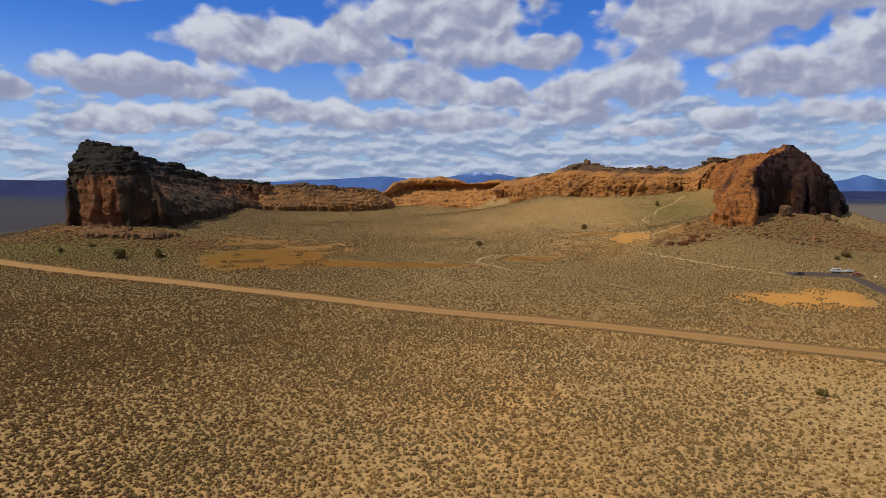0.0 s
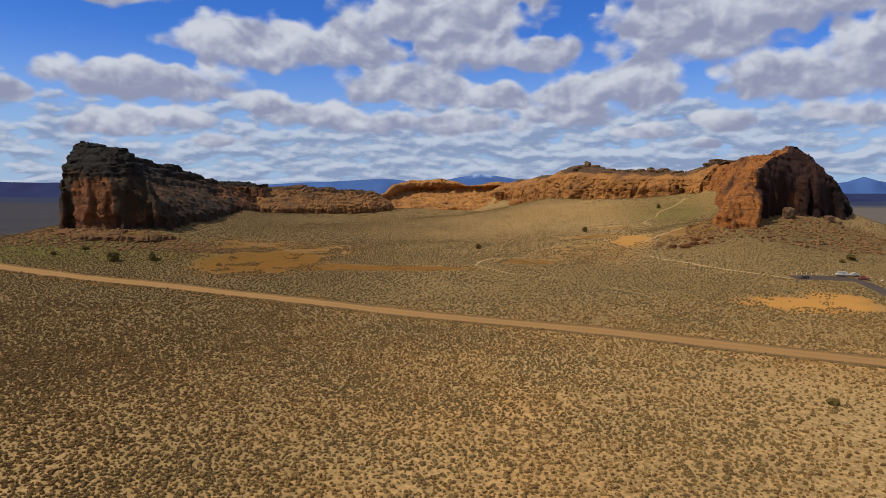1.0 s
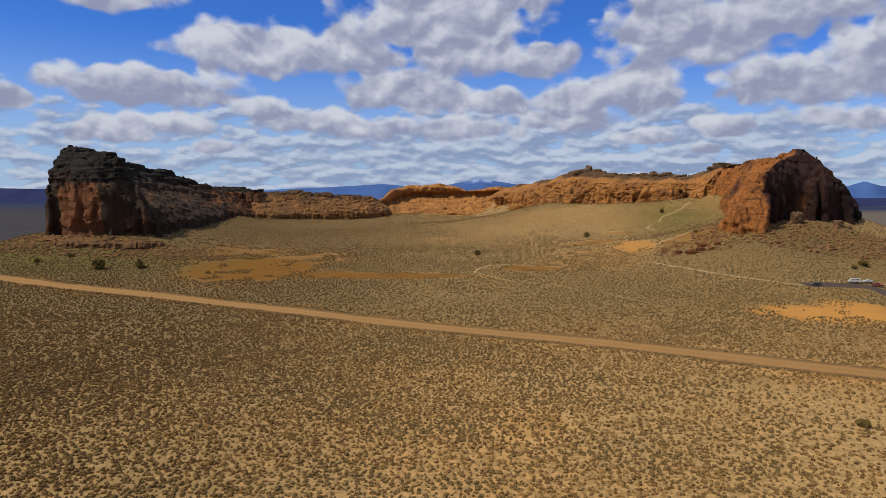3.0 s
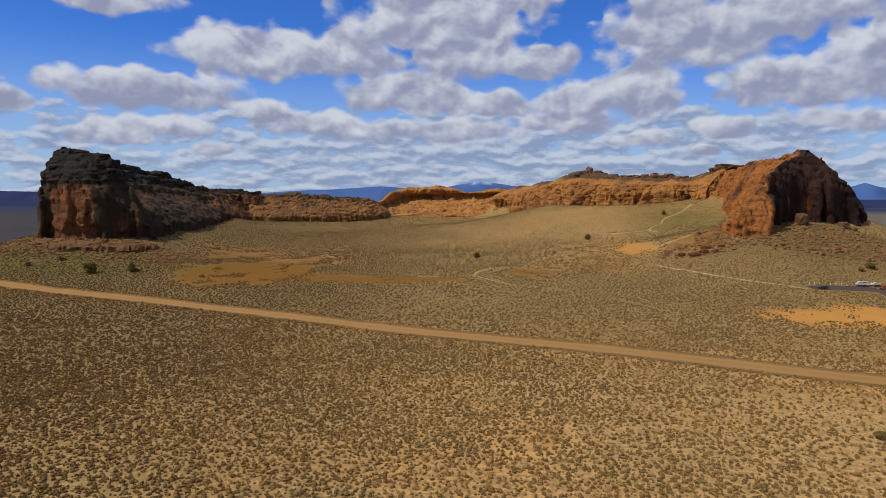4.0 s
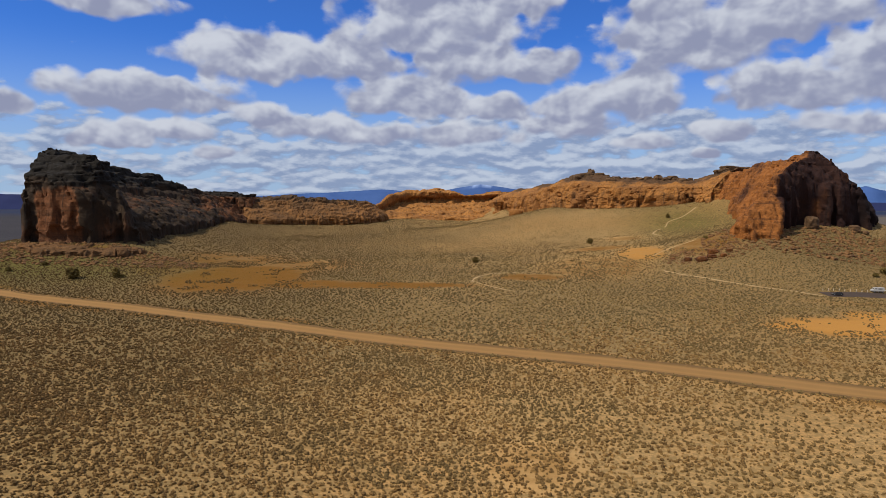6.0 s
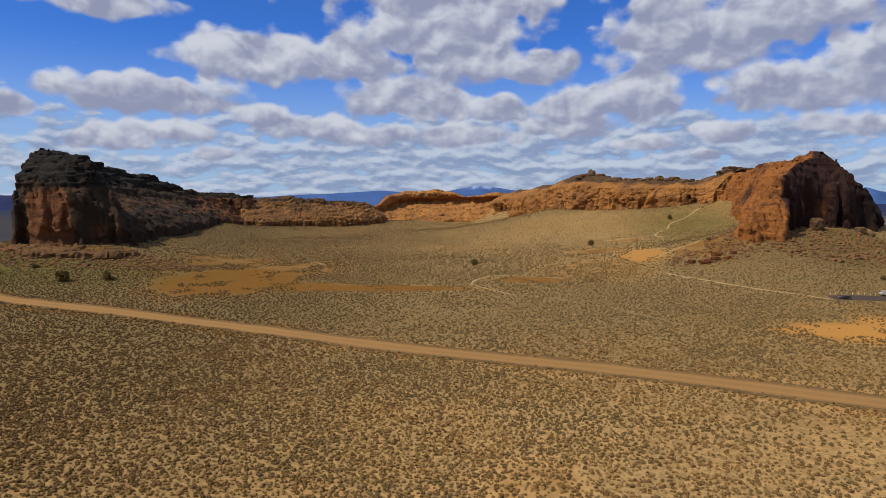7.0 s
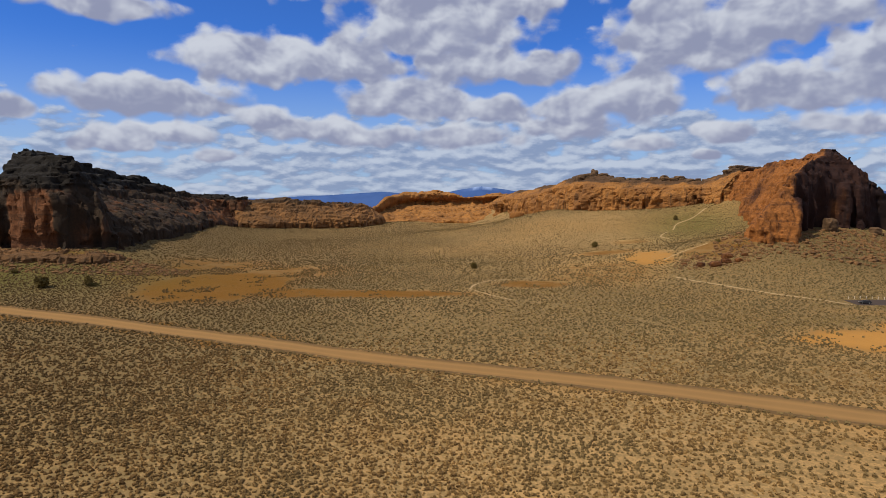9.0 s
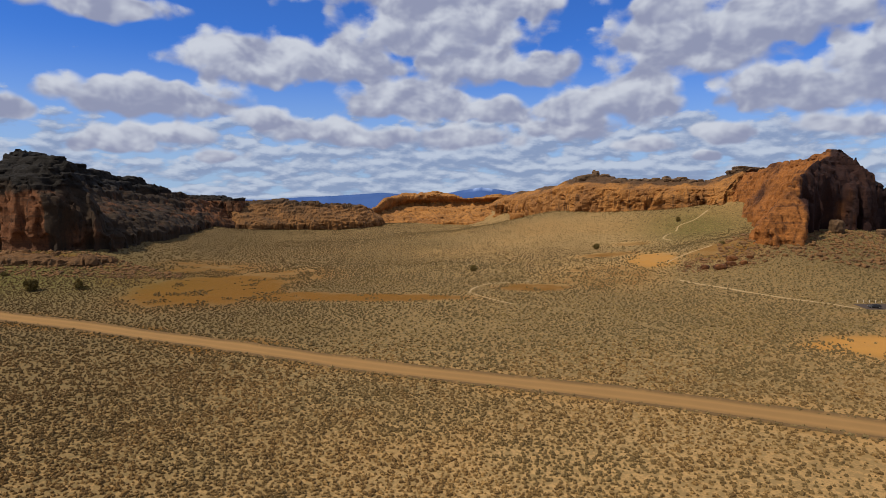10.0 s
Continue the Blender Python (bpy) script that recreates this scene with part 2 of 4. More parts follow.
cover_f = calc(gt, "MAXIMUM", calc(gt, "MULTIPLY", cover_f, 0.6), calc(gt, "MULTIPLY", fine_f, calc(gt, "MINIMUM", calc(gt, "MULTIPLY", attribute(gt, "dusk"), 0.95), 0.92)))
litter = smooth(gt, calc(gt, "SUBTRACT", noise_at(gt, gp, 1.9, 3, 0.6), calc(gt, "MULTIPLY", bare, 0.4)), 0.53, 0.60)
cover_f = calc(gt, "MAXIMUM", cover_f, calc(gt, "MULTIPLY", litter, 0.6))
col = mixed(gt, cover_f, soil, scrub)
ragged = smooth(gt, calc(gt, "ADD", bare, calc(gt, "MULTIPLY", calc(gt, "SUBTRACT", noise_at(gt, gp, 0.10, 8, 0.75), 0.5), 1.5)), 0.12, 0.92)
clay = mixed(gt, noise_at(gt, gp, 0.35, 6, 0.7), (0.132, 0.059, 0.0095), (0.19, 0.084, 0.013))
clay = mixed(gt, attribute(gt, "pale"), clay, mixed(gt, noise_at(gt, gp, 0.2, 6, 0.7), (0.36, 0.172, 0.042), (0.46, 0.222, 0.050)))
col = mixed(gt, calc(gt, "MULTIPLY", ragged, 0.97), col, clay)
grass = attribute(gt, "green")
col = mixed(gt, calc(gt, "MULTIPLY", grass, smooth(gt, clump, 0.2, 0.55)), col, (0.088, 0.082, 0.018))
far = attribute(gt, "far")
# far flats: haze in the colour, and cloud shade painted darker towards the left
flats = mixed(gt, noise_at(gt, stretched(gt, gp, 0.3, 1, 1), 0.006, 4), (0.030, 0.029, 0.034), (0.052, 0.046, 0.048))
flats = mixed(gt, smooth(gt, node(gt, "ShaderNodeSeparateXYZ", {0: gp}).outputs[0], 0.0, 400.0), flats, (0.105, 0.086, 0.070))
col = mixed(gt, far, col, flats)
# dark blue band: cloud shade and haze put into the plain's colour
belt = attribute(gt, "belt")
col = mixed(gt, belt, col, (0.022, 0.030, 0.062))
gt.links.new(col, gb.inputs["Base Color"])
gb.inputs["Specular IOR Level"].default_value = 0.06
bump(gt, gb, calc(gt, "ADD", clump, calc(gt, "MULTIPLY", speck, 0.4)), 0.6, 0.4)

M_ROAD, rt, rb = material("gravel_road", 0.95)
rp = spot(rt)
rc = mixed(rt, noise_at(rt, rp, 0.12, 5), (0.20, 0.109, 0.036), (0.285, 0.157, 0.052))
rc = mixed(rt, calc(rt, "MULTIPLY", attribute(rt, "edge"), smooth(rt, noise_at(rt, rp, 0.45, 6, 0.7), 0.3, 0.5)), rc, (0.095, 0.058, 0.024))
rc = mixed(rt, calc(rt, "MULTIPLY", attribute(rt, "track"), 0.6), rc, (0.32, 0.172, 0.057))
rc = mixed(rt, calc(rt, "MULTIPLY", noise_at(rt, rp, 4.0, 4, 0.7), 0.35), rc, (0.24, 0.14, 0.07))
rt.links.new(rc, rb.inputs["Base Color"])
rb.inputs["Specular IOR Level"].default_value = 0.06
bump(rt, rb, noise_at(rt, rp, 3.0, 4), 0.4, 0.1)
M_TRAIL = plain("trodden_dust", (0.33, 0.222, 0.105), 0.95, vary=0.3, scale=0.5)
M_ASPHALT = plain("asphalt", (0.062, 0.042, 0.031), 0.85, vary=0.25, scale=0.7)


def sage_material(name, a, b_, c_, grey=0.65):
    m, t, b = material(name, 0.95)
    n = node(t, "ShaderNodeNewGeometry").outputs["Random Per Island"]
    patchy = noise_at(t, spot(t), 0.03, 3)
    c = mixed(t, n, a, b_)
    c = mixed(t, smooth(t, patchy, 0.42, 0.62), c, c_)
    # shrubs darken towards the left: cloud shade put into the foliage colour
    across = node(t, "ShaderNodeSeparateXYZ", {0: spot(t)}).outputs[0]
    c = mixed(t, calc(t, "MULTIPLY", smooth(t, across, 10.0, -110.0), grey), c, (c_[0] * 0.56, c_[1] * 0.47, c_[2] * 0.41))
    t.links.new(c, b.inputs["Base Color"])
    return m


M_SAGE = sage_material("sagebrush", (0.100, 0.055, 0.018), (0.285, 0.165, 0.054), (0.142, 0.090, 0.032))
M_SCRUB = sage_material("olive_scrub", (0.098, 0.062, 0.021), (0.240, 0.160, 0.058), (0.132, 0.091, 0.035))
M_JUNIPER = sage_material("juniper_foliage", (0.11, 0.080, 0.024), (0.22, 0.150, 0.043), (0.155, 0.110, 0.032), 0.0)
M_BARK = plain("bark", (0.12, 0.085, 0.06), 0.95)
M_BOULDER = rock_material("boulder_rock", (0.19, 0.108, 0.050), (0.120, 0.068, 0.033), (0.045, 0.029, 0.019), 0.6)

M_RUBBLE = rock_material("rubble_rock", (0.225, 0.112, 0.040), (0.135, 0.070, 0.028), (0.040, 0.026, 0.017), 0.6)


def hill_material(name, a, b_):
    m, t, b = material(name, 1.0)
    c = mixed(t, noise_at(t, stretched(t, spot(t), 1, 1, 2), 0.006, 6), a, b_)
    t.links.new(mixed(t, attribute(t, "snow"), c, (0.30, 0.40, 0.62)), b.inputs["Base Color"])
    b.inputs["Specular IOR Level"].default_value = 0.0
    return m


# the blue of distance haze is put into the hills' base colours
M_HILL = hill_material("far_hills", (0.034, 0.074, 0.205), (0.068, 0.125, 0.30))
# the low ridge also has cloud shade painted into its colour
M_RIDGE = hill_material("shaded_ridge", (0.016, 0.022, 0.062), (0.034, 0.040, 0.10))


# ---- mesh helpers ----
def mesh_data(name, verts, faces, mat, shade_smooth=True, layers=None):
    """A mesh from arrays: verts (n, 3), faces (m, 3 or 4)."""
    verts, faces = np.asarray(verts, np.float32), np.asarray(faces, np.int32)
    me = bpy.data.meshes.new(name)
    me.vertices.add(len(verts))
    me.vertices.foreach_set("co", verts.ravel())
    m, k = faces.shape
    me.loops.add(m * k)
    me.loops.foreach_set("vertex_index", faces.ravel())
    me.polygons.add(m)
    me.polygons.foreach_set("loop_start", np.arange(0, m * k, k, dtype=np.int32))
    me.polygons.foreach_set("loop_total", np.full(m, k, np.int32))
    me.polygons.foreach_set("use_smooth", np.full(m, shade_smooth))
    for key, values in (layers or {}).items():
        me.attributes.new(key, "FLOAT", "POINT").data.foreach_set("value", np.asarray(values, np.float32).ravel())
    me.update(calc_edges=True)
    me.materials.append(mat)
    return me


def grid_faces(rows, cols):
    i = np.arange(rows * cols).reshape(rows, cols)
    return np.stack([i[:-1, :-1], i[:-1, 1:], i[1:, 1:], i[1:, :-1]], -1).reshape(-1, 4)


def part(name, bm, mat, parent, label=""):
    me = bpy.data.meshes.new(name)
    bm.to_mesh(me)
    bm.free()
    me.materials.append(mat)
    ob = new(name, me)
    ob.parent = parent
    return tagged(ob, label)


def part_mesh(name, me, parent, label=""):
    ob = new(name, me)
    ob.parent = parent
    return tagged(ob, label)


# ---- ground ----
# bare clay: centre, half widths, strength; the last four stand paler
BARE = [(-106, 376, 36, 46, 0.92), (-128, 440, 32, 30, 0.55), (-85, 418, 34, 28, 0.56), (-70, 357, 30, 12, 0.85), (-150, 402, 22, 26, 0.5), (-27, 354, 44, 9, 0.88), (46, 381, 19, 10, 0.75), (82, 402, 30, 32, 0.5),
        (17, 160, 8, 10, 0.48), (150, 415, 22, 16, 0.6), (-212, 417, 45, 9, 0.6), (182, 318, 30, 7, 0.35), (128, 508, 14, 8, 0.62), (102, 468, 20, 11, 0.7),
        (116, 430, 13, 26, 0.72), (146, 271, 27, 17, 0.95), (165, 287, 13, 14, 0.9), (124, 271, 12, 6, 0.8)]
PALE = BARE[-4:]


def spots(x, y, items):
    out = np.zeros(np.shape(x))
    for cx, cy, rx, ry, strong in items:
        out = np.maximum(out, strong * sstep(1.45, 0.6, np.hypot((x - cx) / rx, (y - cy) / ry)))
    return out


def bareness(x, y):
    return spots(x, y, BARE)


def axis(fine_low, fine_high, step, low, high):
    core = list(np.arange(fine_low, fine_high + 0.01, step))
    a, s = core[0], step
    while a > low:
        s *= 1.09
        a -= s
        core.insert(0, max(a, low))
    a, s = core[-1], step
    while a < high:
        s *= 1.09
        a += s
        core.append(min(a, high))
    return np.array(core)


gx, gy = axis(-300, 300, 2.5, -4700, 4700), axis(90, 480, 2.5, -900, 4800)
X, Y = np.meshgrid(gx, gy)
Z = height(X, Y)
dist = np.hypot(X, Y)
shade_belt_v = sstep(2300, 2600, Y + 300 * vnoise(X / 700, Y / 700, 0, 9)) * (0.55 + 0.45 * sstep(-0.2, 0.2, vnoise(X / 900, Y / 160, 0, 12)))
green = 0.8 * np.exp(-((X + 235) / 95) ** 2 - ((Y - 388) / 38) ** 2) + 0.75 * np.exp(-((X - 178) / 34) ** 2 - ((Y - 535) / 50) ** 2)
# this mask darkens scrubby soil and holds the left side's painted cloud shade
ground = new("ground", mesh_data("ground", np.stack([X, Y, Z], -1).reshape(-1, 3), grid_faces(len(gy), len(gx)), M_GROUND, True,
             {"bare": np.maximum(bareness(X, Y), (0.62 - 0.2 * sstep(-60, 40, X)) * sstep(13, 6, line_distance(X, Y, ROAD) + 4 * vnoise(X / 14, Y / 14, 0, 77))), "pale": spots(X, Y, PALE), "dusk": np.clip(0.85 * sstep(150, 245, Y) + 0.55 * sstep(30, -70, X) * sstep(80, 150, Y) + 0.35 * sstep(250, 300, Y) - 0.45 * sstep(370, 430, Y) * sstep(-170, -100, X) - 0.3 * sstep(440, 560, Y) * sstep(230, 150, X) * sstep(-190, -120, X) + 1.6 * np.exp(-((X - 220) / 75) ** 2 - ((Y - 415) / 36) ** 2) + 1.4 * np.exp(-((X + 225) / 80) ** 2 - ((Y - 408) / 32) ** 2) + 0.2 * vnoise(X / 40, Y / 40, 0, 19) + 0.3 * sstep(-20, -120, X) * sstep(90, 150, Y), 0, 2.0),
              "far": np.maximum(sstep(265, 360, np.abs(X)) * sstep(415, 500, Y), sstep(1000, 1200, Y)), "belt": shade_belt_v, "green": green}))
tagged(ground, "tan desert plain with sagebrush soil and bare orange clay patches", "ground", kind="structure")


def curve_points(points, step):
    """A smooth line through plan points, evenly stepped."""
    p = np.array(points, float)
    q = np.vstack([2 * p[0] - p[1], p, 2 * p[-1] - p[-2]])
    out = []
    for i in range(1, len(q) - 2):
        n = max(2, int(np.linalg.norm(q[i + 1] - q[i]) / step))
        for s in np.arange(n) / n:
            out.append(0.5 * (2 * q[i] + (q[i + 1] - q[i - 1]) * s + (2 * q[i - 1] - 5 * q[i] + 4 * q[i + 1] - q[i + 2]) * s ** 2
                              + (3 * q[i] - q[i - 1] - 3 * q[i + 1] + q[i + 2]) * s ** 3))
    out.append(q[-2])
    return np.array(out)


def strip(name, points, width, lift, mat, label, category, wobble=0.0, crown=0.0, berm=0.0):
    line = curve_points(points, 2.5)
    d = np.gradient(line, axis=0)
    d /= np.linalg.norm(d, axis=1)[:, None]
    side = np.stack([-d[:, 1], d[:, 0]], -1)
    offs = np.array([-0.62, -0.55, -0.5, -0.42, -0.3, -0.2, -0.1, 0, 0.1, 0.2, 0.3, 0.42, 0.5, 0.55, 0.62])
    up = np.array([-0.5, 0.0, berm, 0, crown * 0.5, crown * 0.6, crown * 0.9, crown, crown * 0.9, crown * 0.6, crown * 0.5, 0, berm, 0.0, -0.5])
    w = width * (1 + wobble * vnoise(line[:, 0] / 9, line[:, 1] / 9, 0, 21))
    XY = line[:, None, :] + side[:, None, :] * (offs[None, :] * w[:, None])[..., None]
    z = height(XY[..., 0], XY[..., 1]) + lift + up
    verts = np.concatenate([XY, z[..., None]], -1).reshape(-1, 3)
    edge = np.broadcast_to(sstep(0.30, 0.52, np.abs(offs)), z.shape)
    ob = new(name, mesh_data(name, verts, grid_faces(len(line), len(offs)), mat, True, {"edge": edge, "track": np.broadcast_to(np.exp(-((np.abs(offs) - 0.2) / 0.07) ** 2), z.shape)}))
    return tagged(ob, label, category, kind="structure")


strip("road", ROAD, 10.5, 0.12, M_ROAD, "graded orange-tan gravel road across the plain", "road", 0.16, 0.12, 0.35)
TRAILS = [[(14, 366), (17, 378), (25, 389), (45, 396)], [(14, 366), (22, 352), (31, 340)],
          [(113, 379), (120, 369), (143, 347), (170, 332)], [(154, 508), (151, 517), (157, 527), (165, 533), (171, 543), (184, 549), (199, 562)], [(119, 414), (127, 421), (137, 426), (148, 428)],
          [(31, 342), (46, 334), (69, 310), (80, 291), (88, 274)]]
for line, broad in zip(TRAILS[:-1], (0.9, 0.7, 1.1, 0.9, 0.7)):
    strip("trail", line, broad, 0.08, M_TRAIL, "narrow pale dusty footpath through sagebrush", "path", 0.6)
PARKING = [(171, 335), (190, 339), (206, 338), (203, 318), (193, 290), (185, 262)]
strip("parking_road", PARKING, 6.5, 0.14, M_ASPHALT, "dark asphalt turnaround at the foot of the rock", "road", 0.02, 0.05)


# ---- rocks ----
def cells(x, y, z, seed):
    """Distances to the two nearest of scattered points: cracks where they meet."""
    i, j, k = (np.floor(c).astype(np.int64) for c in (x, y, z))
    f1, f2, tone = np.full(x.shape, 9.0), np.full(x.shape, 9.0), np.zeros(x.shape)
    for a in (-1, 0, 1):
        for b in (-1, 0, 1):
            for c in (-1, 0, 1):
                h = [hash3(i + a, j + b, k + c, seed + s) for s in range(3)]
                d = np.sqrt((i + a + h[0] - x) ** 2 + (j + b + h[1] - y) ** 2 + (k + c + h[2] - z) ** 2)
                tone = np.where(d < f1, hash3(i + a, j + b, k + c, seed + 3), tone)
                f2 = np.minimum(f2, np.maximum(f1, d))
                f1 = np.minimum(f1, d)
    return f1, f2, tone


def rock_wall(name, stations, mat, label, step, flute=1.5, flute_size=9.0, beds=1.0, start_cap=True, end_cap=True, cap_height=0.72, seed=0, outer=0.78, tilt=(0.0, 0.0), crown=2.0, tones=None, bulge=0.10, lumps=3.0, pillars=1.5, terrace=4.0, blocks=1.0, ledges=0.0):
    """A long rock: stations of (x, y, half width, top, crest offset, crest half width, cliff share) along its spine;
    offsets are positive towards the right of its course."""
    st = np.array(stations, float)
    line = curve_points(st, step)
    d = np.gradient(line[:, :2], axis=0)
    d /= np.linalg.norm(d, axis=1)[:, None]
    side = np.stack([d[:, 1], -d[:, 0]], -1)
    M = max(40, int((2.2 * st[:, 2].max() + 1.3 * (st[:, 3].max() - 20)) / step))
    rows, tops = [], []
    for (x, y, w, top, off, rc, cliff), n in zip(line, side):
        c = np.array([x, y])
        ib, ob_ = c + n * w, c - n * w
        zi, zo = float(height(*ib)), float(height(*ob_))
        prof = [(w, zi - 5), (w * 0.985 + 0.015 * off, zi + cliff * 0.6 * (top - zi)), (w * 0.90 + 0.10 * off, zi + cliff * (top - zi)),
                (off + rc, top - 1.5), (off, top), (off - rc, top - 1.0), (-w * 0.90 + 0.1 * off, zo + outer * (top - zo)), (-w, zo - 5)]
        prof = np.array(prof)
        seg = np.concatenate([[0], np.cumsum(np.linalg.norm(np.diff(prof, axis=0), axis=1))])
        at = np.linspace(0, seg[-1], M)
        o, z = np.interp(at, seg, prof[:, 0]), np.interp(at, seg, prof[:, 1])
        rows.append(np.column_stack([c[0] + n[0] * o, c[1] + n[1] * o, z]))
        tops.append(top)

    def close(row, way, top):
        """Rings that close an end with a steep, slightly bulging face."""
        mid = row.mean(0)
        mid[2] = row[:, 2].min()
        size = np.linalg.norm(row - mid, axis=1).max()
        n = max(6, int(size / step))
        return [mid + (row - mid) * (1 - k / n) + np.array([way[0], way[1], 0]) * size * bulge * math.sin(k / n * math.pi / 2) for k in range(1, n + 1)]

    if start_cap:
        extra = close(rows[0], -d[0], tops[0])
        rows, tops = extra[::-1] + rows, [tops[0]] * len(extra) + tops
    if end_cap:
        extra = close(rows[-1], d[-1], tops[-1])
        rows, tops = rows + extra, tops + [tops[-1]] * len(extra)
    G = np.array(rows)
    for _ in range(2):
        G[1:-1, 1:-1] = 0.5 * G[1:-1, 1:-1] + 0.125 * (G[:-2, 1:-1] + G[2:, 1:-1] + G[1:-1, :-2] + G[1:-1, 2:])
    N = np.cross(np.gradient(G, axis=0), np.gradient(G, axis=1))
    N /= np.linalg.norm(N, axis=2)[..., None] + 1e-9
    mid_row = len(G) // 2
    if N[mid_row, M // 2, 2] < 0:
        N = -N
    x, y, z = G[..., 0], G[..., 1], G[..., 2]
    steep = 1 - np.abs(N[..., 2])
    ground_z = height(x, y)
    share = np.clip((z - ground_z) / (np.array(tops)[:, None] - ground_z + 1e-6), 0, 1)
    s = lumps * fbm(x / 28, y / 28, z / 28, 4, seed)
    wx, wy = x + 2.2 * vnoise(x / 9, y / 9, z / 9, seed + 11), y + 2.2 * vnoise(x / 9, y / 9, z / 9, seed + 12)
    rib = 1 - np.abs(vnoise(wx / flute_size, wy / flute_size, z / (flute_size * 7), seed + 31))
    s += flute * steep * (rib ** 2 - 0.5) * 2 * sstep(1.02, 0.85, share)
    s += min(0.6 * flute, 2.4) * steep * vnoise(wx / 4.5, wy / 4.5, z / 20, seed + 37)
    level = z + 3.0 * vnoise(x / 50, y / 50, 0, seed + 5) + tilt[0] * x + tilt[1] * y
    upper = 0.35 + 0.65 * sstep(cap_height - 0.2, cap_height + 0.1, share)
    for thick, deep in ((5.2, 1.5), (2.1, 0.9)):
        bed = level / thick + 0.35 * vnoise(x / 12, y / 12, z / 12, seed + 8)
        k = np.floor(bed).astype(np.int64)
        s += beds * upper * deep * (hash3(k, k * 0, k * 0, seed + 70) - 0.5) * 2 * (0.4 + steep)
    _, f2, tone = cells(wx / 12, wy / 12, level / 3.8, seed + 50)
    s += (0.4 + 0.9 * upper + crown * sstep(0.8, 1.0, share)) * (tone - 0.5) * 1.6 * blocks
    c1, c2, pillar = cells(wx / 8.5, wy / 8.5, z / 60, seed + 90)
    s += pillars * (pillar - 0.5) * steep * sstep(1.0, 0.8, share)
    joint = sstep(0.11, 0.0, c2 - c1) * steep
    s -= 2.2 * joint
    s += 1.1 * fbm(x / 4.5, y / 4.5, z / 3.0, 4, seed + 60, 0.6)
    level_cap = sstep(cap_height - 0.15, cap_height + 0.15, share + 0.16 * vnoise(x / 14, y / 14, z / 14, seed + 3))
    cap = np.maximum(level_cap * 0.8, 0.6 * joint)
    G = G + N * s[..., None]
    if terrace:
        rise = G[..., 2] / terrace + 0.8 * vnoise(x / 18, y / 18, 0, seed + 2) + 0.5 * vnoise(x / 6, y / 6, z / 6, seed + 14)
        firm = np.maximum(0.5 * sstep(0.62, 0.8, share), ledges * sstep(0.72, 0.5, steep) * sstep(-0.15, 0.4, vnoise(x / 22, y / 22, z / 9, seed + 15)))
        part_ = rise - np.floor(rise)
        G[..., 2] += firm * (np.floor(rise) + sstep(0.38, 0.62, part_) - rise) * terrace
    verts = G.reshape(-1, 3)
    ob = new(name, mesh_data(name, verts, grid_faces(*G.shape[:2]), mat, False, {"cap": cap, "tone": tones(x, y, share) if tones else np.full(x.shape, 0.4)}))
    return tagged(ob, label, "cliff")


def inside_distance(x, y, ring):
    """Signed distance in plan from a closed outline, positive inside."""
    odd = np.zeros(np.shape(x), bool)
    for (ax, ay), (bx, by) in zip(ring, ring[1:] + ring[:1]):
        if ay != by:
            odd ^= ((ay > y) != (by > y)) & (x < (bx - ax) * (y - ay) / (by - ay) + ax)
    d = line_distance(x, y, ring + ring[:1])
    return np.where(odd, d, -d)


